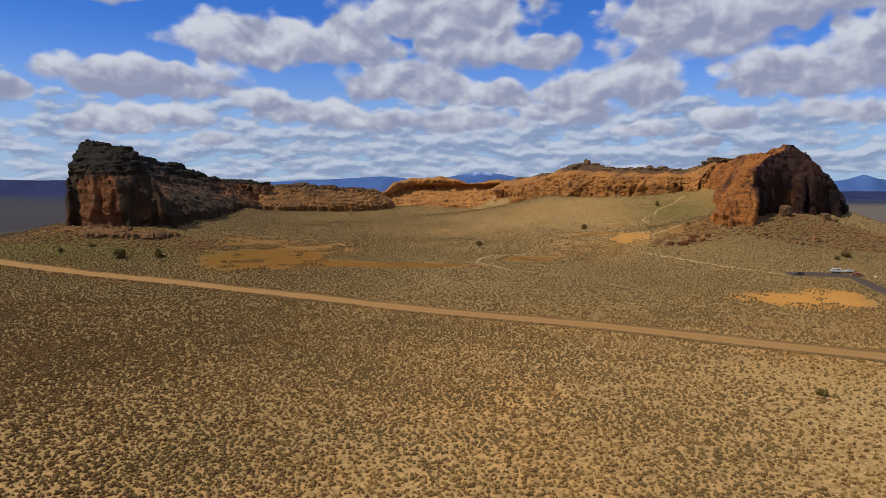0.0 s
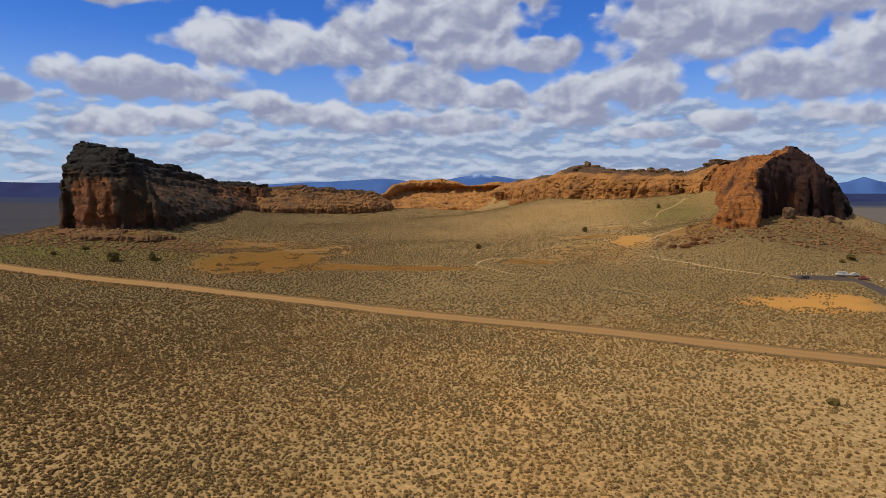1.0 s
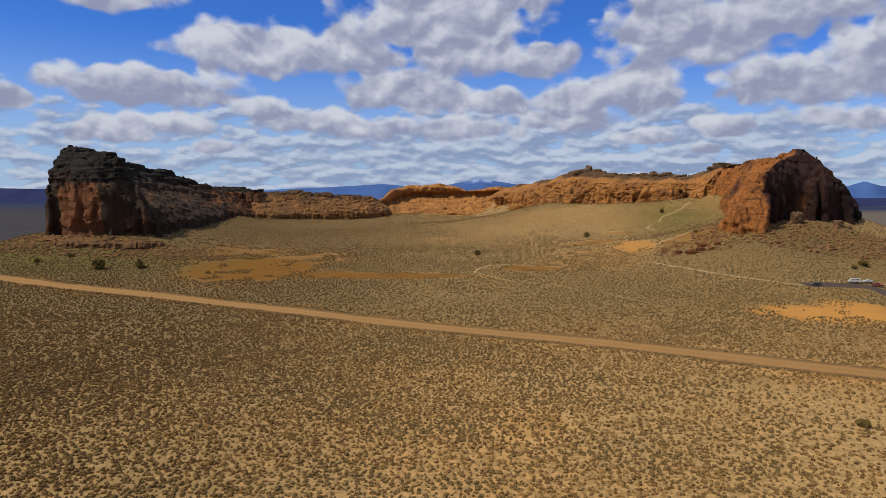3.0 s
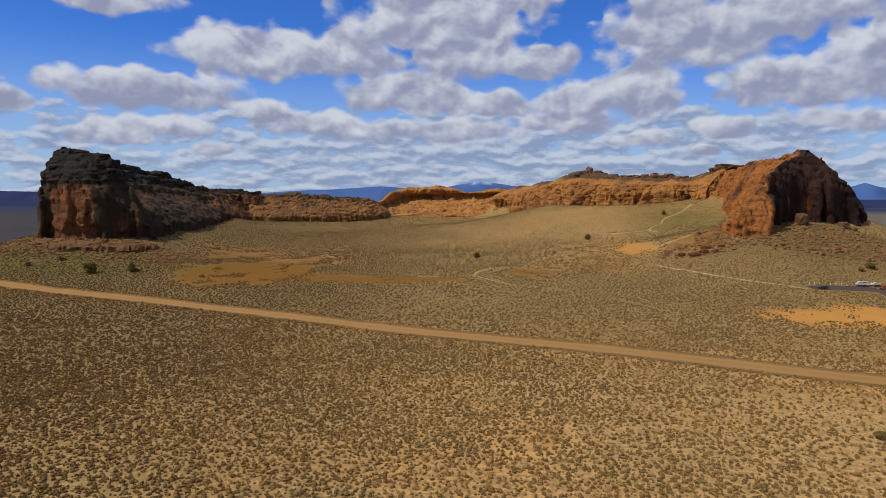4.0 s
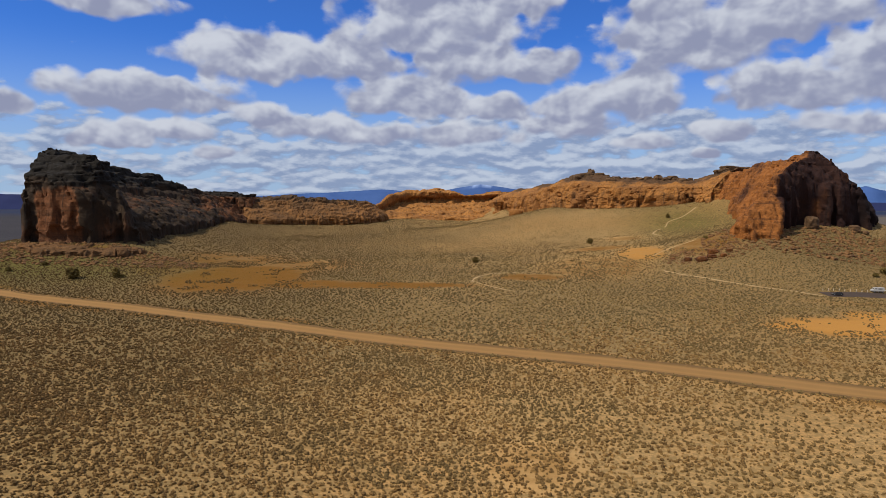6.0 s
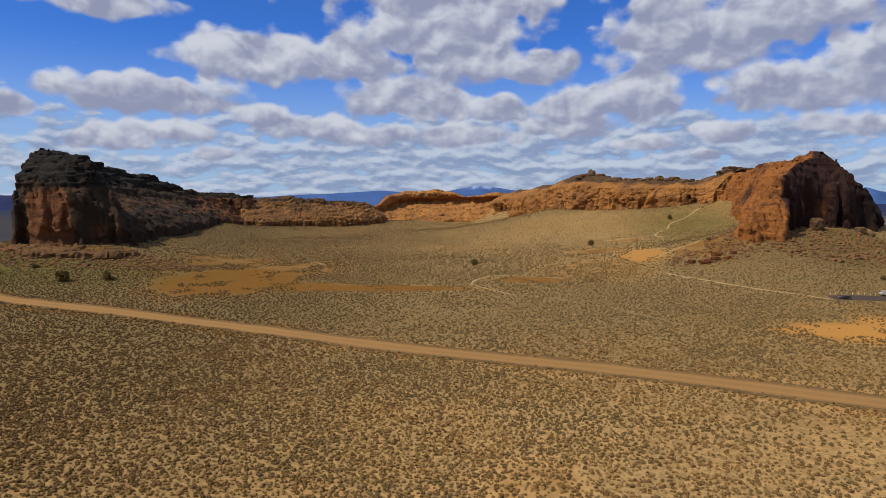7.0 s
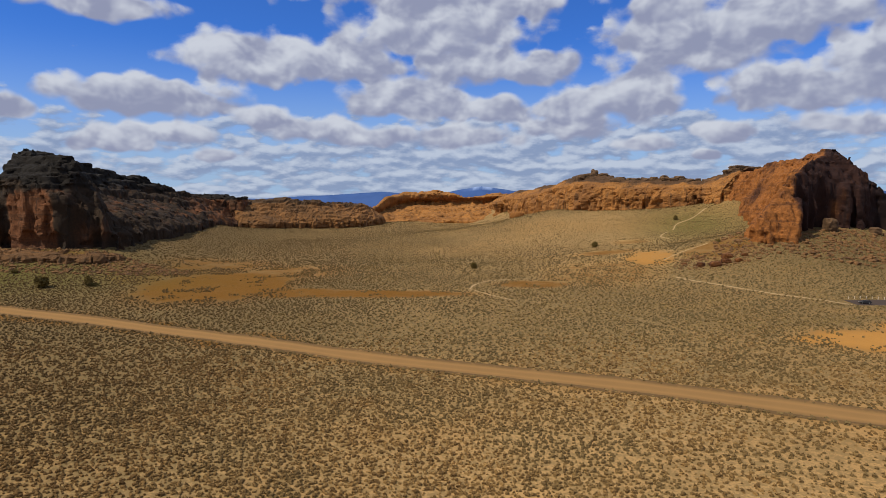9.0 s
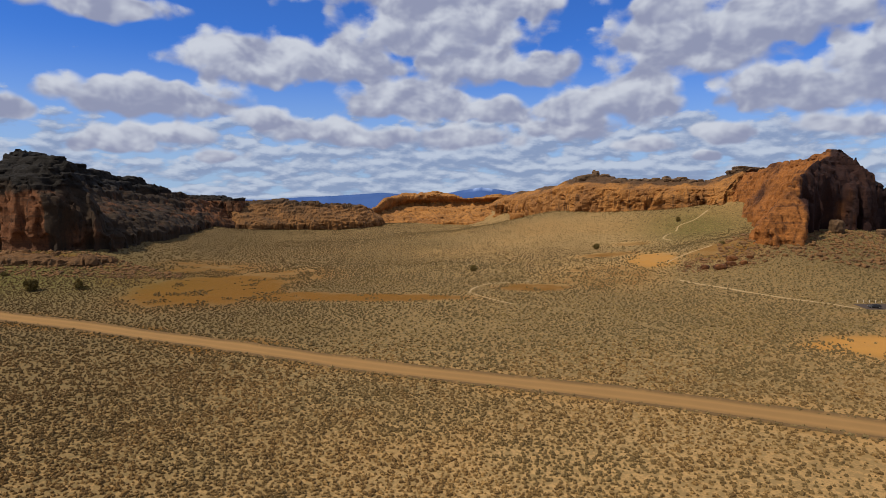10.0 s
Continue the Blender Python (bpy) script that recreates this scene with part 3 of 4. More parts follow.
def massif(name, low, high, cell, solid, mat, label, tone, cap, seed, lumps=1.8, flute=1.6, flute_size=7.0, beds=0.7, bed_thick=3.6, blocks=1.3, fine=0.8, carve=None, layered=None, sink=1.2):
    """A weathered rock grown from a solid: solid(x, y, z) gives plan distance and height margin in metres, positive inside;
    joints, beds, ribs and blocks shift its skin, carve hollows it, and the skin becomes one mesh."""
    ax, ay, az = (np.arange(l, h + cell, cell) for l, h in zip(low, high))
    X, Y, Z = np.meshgrid(ax, ay, az, indexing="ij")
    m, steep = solid(X, Y, Z)
    near = np.nonzero(np.abs(m) < 6.5)
    x, y, z, st = X[near], Y[near], Z[near], steep[near]
    wx, wy = x + 2.0 * vnoise(x / 9, y / 9, z / 9, seed + 11), y + 2.0 * vnoise(x / 9, y / 9, z / 9, seed + 12)
    s = lumps * fbm(x / 24, y / 24, z / 24, 3, seed)
    rib = 1 - np.abs(vnoise(wx / flute_size, wy / flute_size, z / (flute_size * 6), seed + 31))
    s += flute * st * (rib * rib - 0.45) * 2
    level = z + 2.5 * vnoise(x / 45, y / 45, 0, seed + 5) + 0.5 * vnoise(x / 8, y / 8, z / 8, seed + 6)
    bedded = layered(x, y, z) if layered else np.full(x.shape, 0.5)
    firm = 0.5 + 0.5 * sstep(0.05, 0.4, st)
    for thick, deep in ((bed_thick, 1.3), (bed_thick * 0.43, 0.7)):
        k = np.floor(level / thick).astype(np.int64)
        s += 2 * firm * bedded * beds * deep * (hash3(k, k * 0, k * 0, seed + 70) - 0.5) * 2
    for weight, wide, tall in ((bedded, 8.0, 4.0), (1 - bedded, 6.5, 26.0)):
        on = weight > 0.12
        f1, f2, lot = cells(wx[on] / wide, wy[on] / wide, level[on] / tall, seed + 50 + int(tall))
        s[on] += (firm * weight)[on] * blocks * ((lot - 0.5) * 1.8 - 1.3 * sstep(0.14, 0.0, f2 - f1))
    s += fine * fbm(x / 4.0, y / 4.0, z / 2.8, 3, seed + 60, 0.6)
    core = m > 0.5
    m[near] += np.minimum(s, 2.4) - sink
    if carve:
        m = np.minimum(m, carve(X, Y, Z))
    for side in (0, -1):
        m[side], m[:, side], m[:, :, side] = -9, -9, -9
    # nothing hangs free: what the weathering adds must rest on rock
    for k in range(1, m.shape[2]):
        below = m[:, :, k - 1] > 0
        wide = below.copy()
        wide[1:] |= below[:-1]
        wide[:-1] |= below[1:]
        wide[:, 1:] |= below[:, :-1]
        wide[:, :-1] |= below[:, 1:]
        m[:, :, k] = np.where(wide | core[:, :, k], m[:, :, k], np.minimum(m[:, :, k], -0.3))
    # thin spurs break off
    for _ in range(2):
        rock = (m > 0).astype(np.int8)
        beside = np.zeros(m.shape, np.int8)
        for axis_ in range(3):
            beside += np.roll(rock, 1, axis_) + np.roll(rock, -1, axis_)
        m = np.where((rock > 0) & (beside < 4) & ~core, -0.2, m)
    # one vertex in each cell that the skin crosses, one quad across each crossing edge
    into = m > 0
    shape = np.array(m.shape) - 1
    corners = [(i, j, k) for i in (0, 1) for j in (0, 1) for k in (0, 1)]
    count = sum(into[i:i + shape[0], j:j + shape[1], k:k + shape[2]].astype(np.int8) for i, j, k in corners)
    act = np.argwhere((count > 0) & (count < 8))
    index = np.full(shape, -1, np.int64)
    index[tuple(act.T)] = np.arange(len(act))
    total, hits = np.zeros((len(act), 3)), np.zeros(len(act))
    for c in corners:
        for axis_ in range(3):
            if c[axis_]:
                continue
            e = list(c)
            e[axis_] = 1
            p, q = act + c, act + e
            mp, mq = m[tuple(p.T)], m[tuple(q.T)]
            cross = (mp > 0) != (mq > 0)
            t = np.where(cross, mp / np.where(cross, mp - mq, 1), 0)
            total += np.where(cross[:, None], p + (q - p) * t[:, None], 0)
            hits += cross
    verts = total / hits[:, None] * cell + np.array([ax[0], ay[0], az[0]])
    faces = []
    for axis_ in range(3):
        b_, c_ = (axis_ + 1) % 3, (axis_ + 2) % 3
        cut_a, cut_b = [slice(None)] * 3, [slice(None)] * 3
        cut_a[axis_], cut_b[axis_] = slice(0, -1), slice(1, None)
        for fw, pts in ((True, into[tuple(cut_a)] & ~into[tuple(cut_b)]), (False, ~into[tuple(cut_a)] & into[tuple(cut_b)])):
            p = np.argwhere(pts)
            ok = (p[:, b_] > 0) & (p[:, c_] > 0) & (p[:, b_] < shape[b_]) & (p[:, c_] < shape[c_])
            p = p[ok]
            quad = []
            for db, dc in ((0, 0), (1, 0), (1, 1), (0, 1)):
                q = p.copy()
                q[:, b_] -= 1 - db
                q[:, c_] -= 1 - dc
                quad.append(index[tuple(q.T)])
            quad = np.stack(quad, -1)
            faces.append(quad if fw else quad[:, ::-1])
    x, y, z = verts.T
    ob = new(name, mesh_data(name, verts, np.concatenate(faces), mat, False, {"cap": cap(x, y, z), "tone": tone(x, y, z)}))
    return tagged(ob, label, "cliff")


def slope_margin(top, z, spacing):
    """Height margin as a distance from the sloping top, and how steep it is."""
    gx_, gy_ = np.gradient(top, spacing)
    lean = 1 / np.sqrt(1 + np.clip(gx_ ** 2 + gy_ ** 2, 0, 9))
    return (top[..., None] - z) * lean[..., None], 1 - lean[..., None]


# the dark cliff: crest and foot in plan, a tall front block, a slope of ledges down to the basin
WEST_CREST = [(-255, 446, 70), (-257, 452, 78.5), (-259, 472, 79), (-260, 476, 82.8), (-262, 500, 82.8), (-264, 504, 79), (-267, 550, 79), (-268, 554, 75.6), (-266, 588, 75.2), (-264, 591, 72), (-256, 611, 72), (-250, 617, 67), (-238, 630, 64.5), (-228, 650, 58), (-213, 690, 50), (-198, 725, 44)]
WEST_FOOT = [(-250, 430), (-232, 426), (-210, 423), (-202, 429), (-196, 434), (-186, 433), (-181, 445), (-186, 486), (-183, 512), (-188, 560), (-194, 600), (-198, 640), (-186, 690), (-168, 705)]
WEST_RING = WEST_FOOT + [(-168, 730), (-205, 740), (-240, 700), (-260, 660), (-282, 610), (-283, 560), (-277, 510), (-266, 478), (-259, 455), (-254, 438)]


def west_solid(X, Y, Z):
    x, y = X[..., 0], Y[..., 0]
    d = inside_distance(x, y, WEST_RING)
    u, v = line_distance(x, y, [p[:2] for p in WEST_CREST]), line_distance(x, y, WEST_FOOT)
    s = u / (u + v + 1e-6)
    crest = np.interp(y + 3 * vnoise(x / 10, y / 10, 0, 31), [p[1] for p in WEST_CREST], [p[2] for p in WEST_CREST])
    base = height(x, y)
    s = s + 0.05 * fbm(x / 14, y / 14, 0, 3, 32)
    part_ = np.interp(s, [0, 0.14, 0.17, 0.27, 0.30, 0.42, 0.45, 0.6, 0.84, 0.9, 1.0], [1, 0.985, 0.86, 0.82, 0.70, 0.63, 0.55, 0.44, 0.28, 0.22, 0.14])
    outer = sstep(-14, -4, x - np.interp(y, [p[1] for p in WEST_CREST], [p[0] for p in WEST_CREST]))
    top = base + (crest - base) * (part_ * outer + (1 - outer) * 0.8)
    f = line_distance(x, y, WEST_FOOT[:3])
    front = 60 + np.interp(f, [0, 4, 6, 11, 13, 20, 22, 30], [0, 1.5, 5, 6, 11, 12, 17, 18]) - 1.5 * np.maximum(0, x + 216 + 3 * vnoise(x / 6, y / 6, 0, 33)) - 1.2 * np.maximum(0, f - 26)
    top = np.maximum(top, front)
    m, st = slope_margin(top, Z, abs(x[1, 0] - x[0, 0]))
    wall = d[..., None] - np.interp(Z, [26, 55, 58, 64, 66, 72, 74, 84], [0, 0.3, 1.2, 1.8, 4.0, 4.4, 5.0, 6.0]) * sstep(480, 455, Y)
    # a flat dark slab stands on the far end of the crest
    slab = np.minimum(np.minimum(32 - np.abs(x + 221), 13 - np.abs(y - 702))[..., None] + 0 * Z, (58.8 - 2.2 * sstep(-206, -202, x))[..., None] - Z)
    both = np.maximum(np.minimum(m, wall), slab)
    return both, np.where(slab > np.minimum(m, wall), 0.3, np.where(wall < m, 1.0, st))


def west_carve(X, Y, Z):
    """Low dark caves under the front face and the foot of the slope."""
    out = np.full(X.shape, 9.0)
    for cx, cy, cz, rx, ry, rz in ((-245, 432, 26, 4, 5, 6), (-229, 426, 27, 7.5, 5.5, 6.5), (-214, 424, 26, 6.5, 6, 7.5), (-203.5, 429, 34, 3.0, 4.5, 18), (-195, 433, 27, 3.4, 7, 7), (-188, 436, 26, 3.5, 7, 6.5), (-183, 446, 27, 5, 5, 6.5), (-184, 462, 27, 5, 6, 5)):
        r = np.sqrt(((X - cx) / rx) ** 2 + ((Y - cy) / ry) ** 2 + ((Z - cz) / rz) ** 2)
        out = np.minimum(out, (r - 1) * min(rx, ry))
    return out


def west_tone(x, y, z):
    mark = fbm(x / 6, y / 6, z / 14, 3, 5)
    face = sstep(-246, -240, x + 3 * mark) * sstep(-211, -217, x + 3 * mark) * sstep(447, 436, y) * sstep(58, 50, z + 5 * mark)
    gully = sstep(0.05, 0.4, fbm(x / 5, y / 20, z / 20, 3, 8)) * sstep(455, 520, y) * sstep(66, 50, z)
    return 1.0 - 1.3 * face * (0.95 + 0.2 * mark) - 0.4 * gully - 0.55 * sstep(590, 680, y) * sstep(58, 48, z) - 0.2 * sstep(40, 30, z) * sstep(440, 432, y)


def west_cap(x, y, z):
    # dark upper beds and slab; below z 31 the caves' shade is painted in
    return 0.9 * sstep(50, 64, z + 7 * fbm(x / 12, y / 12, z / 6, 3, 6)) * (1 - 0.5 * sstep(590, 650, y) * sstep(60, 52, z)) + 0.5 * sstep(31, 26, z) * sstep(500, 460, y) + 0.9 * sstep(678, 685, y) * sstep(49, 53, z)


def west_beds(x, y, z):
    """Thin beds in the dark upper part, tall joints in the face, loose rock on the slope."""
    return np.minimum(0.95, 0.08 + 0.85 * sstep(52, 62, z + 3 * vnoise(x / 10, y / 10, 0, 9)) + 0.7 * sstep(655, 675, y) * sstep(48, 52, z))


massif("cliff", (-290, 418, 12), (-164, 744, 92), 1.08, west_solid, M_LEFT, "dark brown layered tuff cliff with an orange lower face", west_tone, west_cap, 1, carve=west_carve, lumps=1.3, flute=2.1, beds=0.7, blocks=1.6, fine=1.1, layered=west_beds)

rock_wall("cliff", [(-204, 700, 30, 49, -8, 6, 0.3), (-182, 712, 32, 52, -12, 9, 0.3), (-150, 735, 30, 51.5, -4, 7, 0.3), (-118, 752, 28, 49, -4, 6, 0.35), (-92, 788, 24, 46, 0, 6, 0.35), (-84, 826, 16, 40, 0, 5, 0.4)],
          M_BROWN, "low brown and orange tuff wall on the basin's far side", 1.2, 1.3, 8, 0.45, seed=1, blocks=0.8, ledges=0.5, cap_height=0.8, crown=0.8, terrace=3.6, tones=lambda x, y, share: 0.3 + 0.3 * share - 0.4 * sstep(-150, -95, x) + 0.2 * vnoise(x / 15, y / 15, share * 3, 5), tilt=(0.0, 0.06), bulge=0.0, lumps=1.8, pillars=2.4)


# the far rim: a wall with an undercut foot above a sloping bench
def far_wall(x):
    return np.interp(x, [-100, -85, -70, -48, 0, 50, 90], [838, 850, 872, 902, 916, 908, 896])


def far_solid(X, Y, Z):
    x, y = X[..., 0], Y[..., 0]
    front = far_wall(x) + 4 * fbm(x / 12, 0.3, 0, 3, 51)
    top = np.interp(x, [-100, -88, -82, -72, -55, -7, 14, 26, 33, 48, 66, 100], [38, 43, 47, 56, 61, 64.5, 62, 58, 57.5, 59, 60.5, 62]) + 0.8 * fbm(x / 9, 0.7, 0, 3, 52)
    back = y - front
    roof = top - 0.12 * np.maximum(0, back - 20) - 3.5 * np.exp(-np.maximum(back, 0) / 5.0)
    m, st = slope_margin(roof, Z, abs(x[1, 0] - x[0, 0]))
    foot = np.interp(x, [-86, -76, -60, -40, 0, 60], [31, 37, 45, 48.5, 49.5, 50.5])
    under = 9.0 * np.exp(-((Z - foot[..., None]) / 3.2) ** 2) + 2.0 * np.exp(-((Z - foot[..., None] + 5) / 4) ** 2)
    wall = back[..., None] - under
    lip = np.interp(x, [-92, -78, -50, 0, 40, 66, 78], [838, 836, 838, 836, 832, 834, 850]) + 3 * fbm(x / 10, 0.1, 0, 3, 53)
    edge = np.minimum(y - lip, 70 - np.abs(x + 2) * 0.86)
    bench = np.minimum(26.5 + 0.29 * (y - lip) + 1.2 * fbm(x / 16, y / 16, 0, 3, 54), 46.5)
    b, bst = slope_margin(bench, Z, abs(x[1, 0] - x[0, 0]))
    floor_ = np.minimum(b, edge[..., None])
    main = np.minimum(m, wall)
    return np.maximum(main, floor_), np.where(main > floor_, np.where(wall < m, 1.0, st), np.where(edge[..., None] < b, 1.0, 0.25))


def far_carve(X, Y, Z):
    out = np.full(X.shape, 9.0)
    for cx, cy, cz, rx, ry, rz in ((8, 836, 23, 6, 5, 4), (20, 834, 24, 4.5, 4, 3.5), (50, 832, 25, 5, 5, 5), (60, 834, 25, 4.5, 5, 4)):
        out = np.minimum(out, (np.sqrt(((X - cx) / rx) ** 2 + ((Y - cy) / ry) ** 2 + ((Z - cz) / rz) ** 2) - 1) * 4)
    return out


# its cap paints the undercut's shade into the wall's colour
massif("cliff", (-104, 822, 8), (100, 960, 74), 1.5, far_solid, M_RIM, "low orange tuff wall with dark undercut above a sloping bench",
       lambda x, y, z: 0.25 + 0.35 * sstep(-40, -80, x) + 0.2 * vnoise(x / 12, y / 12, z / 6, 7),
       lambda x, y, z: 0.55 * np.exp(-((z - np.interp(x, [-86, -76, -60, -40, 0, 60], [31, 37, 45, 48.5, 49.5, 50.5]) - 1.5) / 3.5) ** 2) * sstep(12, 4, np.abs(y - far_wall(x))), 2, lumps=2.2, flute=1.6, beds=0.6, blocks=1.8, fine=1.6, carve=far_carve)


def stack_solid(X, Y, Z):
    wide = np.interp(Z, [18, 27, 33, 36, 42, 46, 51], [11, 9, 7.5, 5.4, 6.2, 7.0, 4.5])
    side = np.minimum(wide - np.abs(X - 64), 0.9 * wide - np.abs(Y - 838))
    return np.minimum(side, 50.5 + 0.25 * (X - 64) - Z), np.full(X.shape, 0.7)


massif("rock_stack", (48, 822, 12), (80, 854, 58), 1.0, stack_solid, M_RIM, "square orange tuff stack at the bench's end", lambda x, y, z: 0.25 + 0.3 * sstep(44, 50, z), lambda x, y, z: 0.5 * sstep(46, 50, z), 7, lumps=1.0, flute=0.6, beds=0.5, blocks=0.9, sink=0.6)

rock_wall("cliff", [(82, 930, 30, 56, 0, 8, 0.5), (100, 830, 28, 62, 0, 8, 0.6), (118, 735, 28, 66, 0, 8, 0.65), (135, 668, 28, 71, -2, 9, 0.7), (160, 640, 27, 69, -4, 9, 0.7),
                    (190, 626, 28, 69, -4, 9, 0.65), (222, 612, 30, 69, -4, 8, 0.6), (240, 580, 34, 75, 0, 12, 0.45)],
          M_RIM, "orange tuff rim wall with dark capping blocks", 1.25, 2.8, 12, 0.15, seed=3, cap_height=0.78, blocks=0.35, crown=0.9, terrace=0, pillars=2.4)


def blocks_solid(X, Y, Z):
    """Dark weathered blocks that stand on the rim's crest."""
    out = np.full(X.shape, -9.0)
    for cx, cy, hx, hy, low, top, lean in RIM_BLOCKS:
        side = np.minimum(hx - np.abs(X - cx), hy - np.abs(Y - cy))
        out = np.maximum(out, np.minimum(np.minimum(side, top + lean * (X - cx) - Z), Z - low))
    return out, np.full(X.shape, 0.6)


for RIM_BLOCKS, low, high, seed in (([(130, 668, 10, 12, 50, 74.8, 0.35)], (112, 650, 46), (148, 686, 84), 31), ([(244, 592, 14, 9, 42, 77.5, -0.06)], (222, 578, 40), (264, 606, 86), 32), ([(226.5, 590, 3.6, 4, 42, 74.5, 0.0)], (219, 582, 40), (234, 598, 80), 33)):
    tagged(massif("cap_rock", low, high, 0.9, blocks_solid, M_BOULDER, "dark brown squared block on the rim's crest", lambda x, y, z: 0.6 + 0 * z, lambda x, y, z: 0.45 + 0 * z, seed, lumps=0.6, flute=0.3, beds=0.8, bed_thick=2.6, blocks=0.7, fine=0.5, sink=0.4), category="boulder", group="blocks along the rim")

# the domed cliff: a sheer fluted front in shade, a sunlit flank towards the basin
EAST_FRONT = [(158, 410), (168, 403), (184, 399), (190, 409), (196, 423), (208, 435), (226, 445), (252, 451), (270, 457), (283, 469), (289, 500), (290, 560), (284, 640)]
EAST_FLANK = [(158, 410), (166, 420), (181, 446), (203, 486), (210, 530), (213, 575), (221, 606), (233, 640)]
EAST_RING = EAST_FRONT + EAST_FLANK[:0:-1]


def east_solid(X, Y, Z):
    x, y = X[..., 0], Y[..., 0]
    d = inside_distance(x, y, EAST_RING)
    f, e = line_distance(x, y, EAST_FRONT[2:]), line_distance(x, y, EAST_FLANK)
    f = f + 2.5 * fbm(x / 16, y / 16, 0, 3, 61)
    brow = np.interp(f, [0, 1.5, 4, 7, 11, 16, 30], [40, 52, 60, 67, 75, 82, 86])
    e = e * (1 + 0.3 * sstep(465, 520, y))
    flank = 26 + 8 * sstep(470, 560, y) + np.interp(e + 2.0 * fbm(x / 13, y / 13, 0, 3, 62), [0, 2, 5, 10, 20, 30, 40, 60], [6, 10, 14, 21, 37, 49, 56, 62])
    crest = np.interp(y, [395, 403, 413, 430, 446, 458, 475, 505, 532, 580, 620, 640], [27, 34, 47, 65, 78, 85, 83, 77.5, 74.5, 72, 68, 58])
    crest = np.minimum(crest, 1.0 + np.interp(x + 7 - 0.55 * np.maximum(0, y - 462) + 2 * vnoise(x / 9, y / 9, 0, 68), [225, 232, 240, 250, 256, 263, 264, 270, 276, 281, 286], [86, 84.5, 81, 76.5, 72.5, 65, 61, 58, 50, 42, 30]))
    top = np.minimum(np.minimum(brow, flank), crest)
    m, st = slope_margin(top, Z, abs(x[1, 0] - x[0, 0]))
    wall = d[..., None] - 0.04 * np.maximum(0, Z - 28)
    return np.minimum(m, wall), np.where(wall < m + 1.5, 1.0, st)


def east_carve(X, Y, Z):
    """Tall alcoves with rounded heads in the shaded front, and a cave at the toe."""
    out = np.full(X.shape, 9.0)
    wob = 0.8 * vnoise(X / 6, Y / 6, Z / 9, 63)
    for cx, cy, r, head in ((201, 431, 6.5, 66), (209.5, 438, 3.4, 70), (220, 445, 7.0, 65), (230, 448.5, 3.2, 70), (240, 451.5, 2.8, 66), (250, 453.5, 3.2, 62), (262, 456.5, 5.0, 54), (273, 463, 4.2, 46)):
        side = np.hypot(X - cx - 0.05 * (Z - 30), Y - cy + 0.06 * (Z - 30)) - r * (1 - 0.35 * sstep(28, head, Z))
        out = np.minimum(out, np.hypot(np.maximum(0, side + 3), np.maximum(0, Z - head + 4)) - 3.0 + np.minimum(0, side + 3) * (Z < head - 4) + wob)
    for cx, cy, cz, rx, ry, rz in ((164, 405, 29, 2.2, 6, 6), (189, 407, 27, 4, 4, 5)):
        out = np.minimum(out, (np.sqrt(((X - cx) / rx) ** 2 + ((Y - cy) / ry) ** 2 + ((Z - cz) / rz) ** 2) - 1) * 2.5)
    return out


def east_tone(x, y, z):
    # turn: the front's shade put into its colour, browner past the ridge line
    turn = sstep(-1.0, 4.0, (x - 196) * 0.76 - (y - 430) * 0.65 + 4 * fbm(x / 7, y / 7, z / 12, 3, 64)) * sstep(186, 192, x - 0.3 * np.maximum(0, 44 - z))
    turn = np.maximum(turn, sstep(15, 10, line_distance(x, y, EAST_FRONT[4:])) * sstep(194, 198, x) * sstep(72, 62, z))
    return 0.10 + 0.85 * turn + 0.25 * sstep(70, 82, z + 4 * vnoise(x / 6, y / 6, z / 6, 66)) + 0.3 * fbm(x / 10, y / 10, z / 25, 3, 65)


def east_cap(x, y, z):
    # crest varnish; the right end and front are darkened further as painted shade
    return 0.5 * sstep(70, 82, z + 4 * vnoise(x / 7, y / 7, z / 7, 67)) + 0.45 * sstep(250, 268, x) + 0.34 * sstep(2, 8, (x - 196) * 0.76 - (y - 430) * 0.65) * sstep(80, 66, z)


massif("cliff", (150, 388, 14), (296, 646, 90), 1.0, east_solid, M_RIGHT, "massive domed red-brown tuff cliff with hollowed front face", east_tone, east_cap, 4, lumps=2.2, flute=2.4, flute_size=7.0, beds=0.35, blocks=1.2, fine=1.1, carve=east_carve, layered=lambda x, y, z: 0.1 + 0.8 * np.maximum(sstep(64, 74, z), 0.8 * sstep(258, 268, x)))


# ---- far hills ----
def hills(name, label, distance, points, mat, snow_from=None):
    xs = np.linspace(points[0][0], points[-1][0], 420)
    top = np.interp(xs, [p[0] for p in points], [p[1] for p in points])
    top = top + 5 * fbm(xs / 260, 0.3, distance / 100, 5, 77) * sstep(0, 60, top + 12)
    rows = []
    for k, (back_, share) in enumerate(((-260, 0.0), (-180, 0.25), (-110, 0.55), (-50, 0.85), (0, 1.0), (90, 0.6))):
        wav = 40 * vnoise(xs / 120, k * 0.7, 0, 5) if k < 4 else 0
        rows.append(np.column_stack([xs, distance + back_ + wav + 0 * xs, -14 + (top + 14) * share]))
    G = np.array(rows)
    snow = np.zeros(G.shape[:2])
    if snow_from:
        snow = sstep(snow_from, snow_from + 25, G[..., 2] + 12 * vnoise(G[..., 0] / 25, G[..., 2] / 8, 0, 4)) * sstep(0, 200, 500 - np.abs(G[..., 0] - 250))
    ob = new(name, mesh_data(name, G.reshape(-1, 3), grid_faces(*G.shape[:2]), mat, True, {"snow": snow}))
    return tagged(ob, label, "mountains", kind="structure")


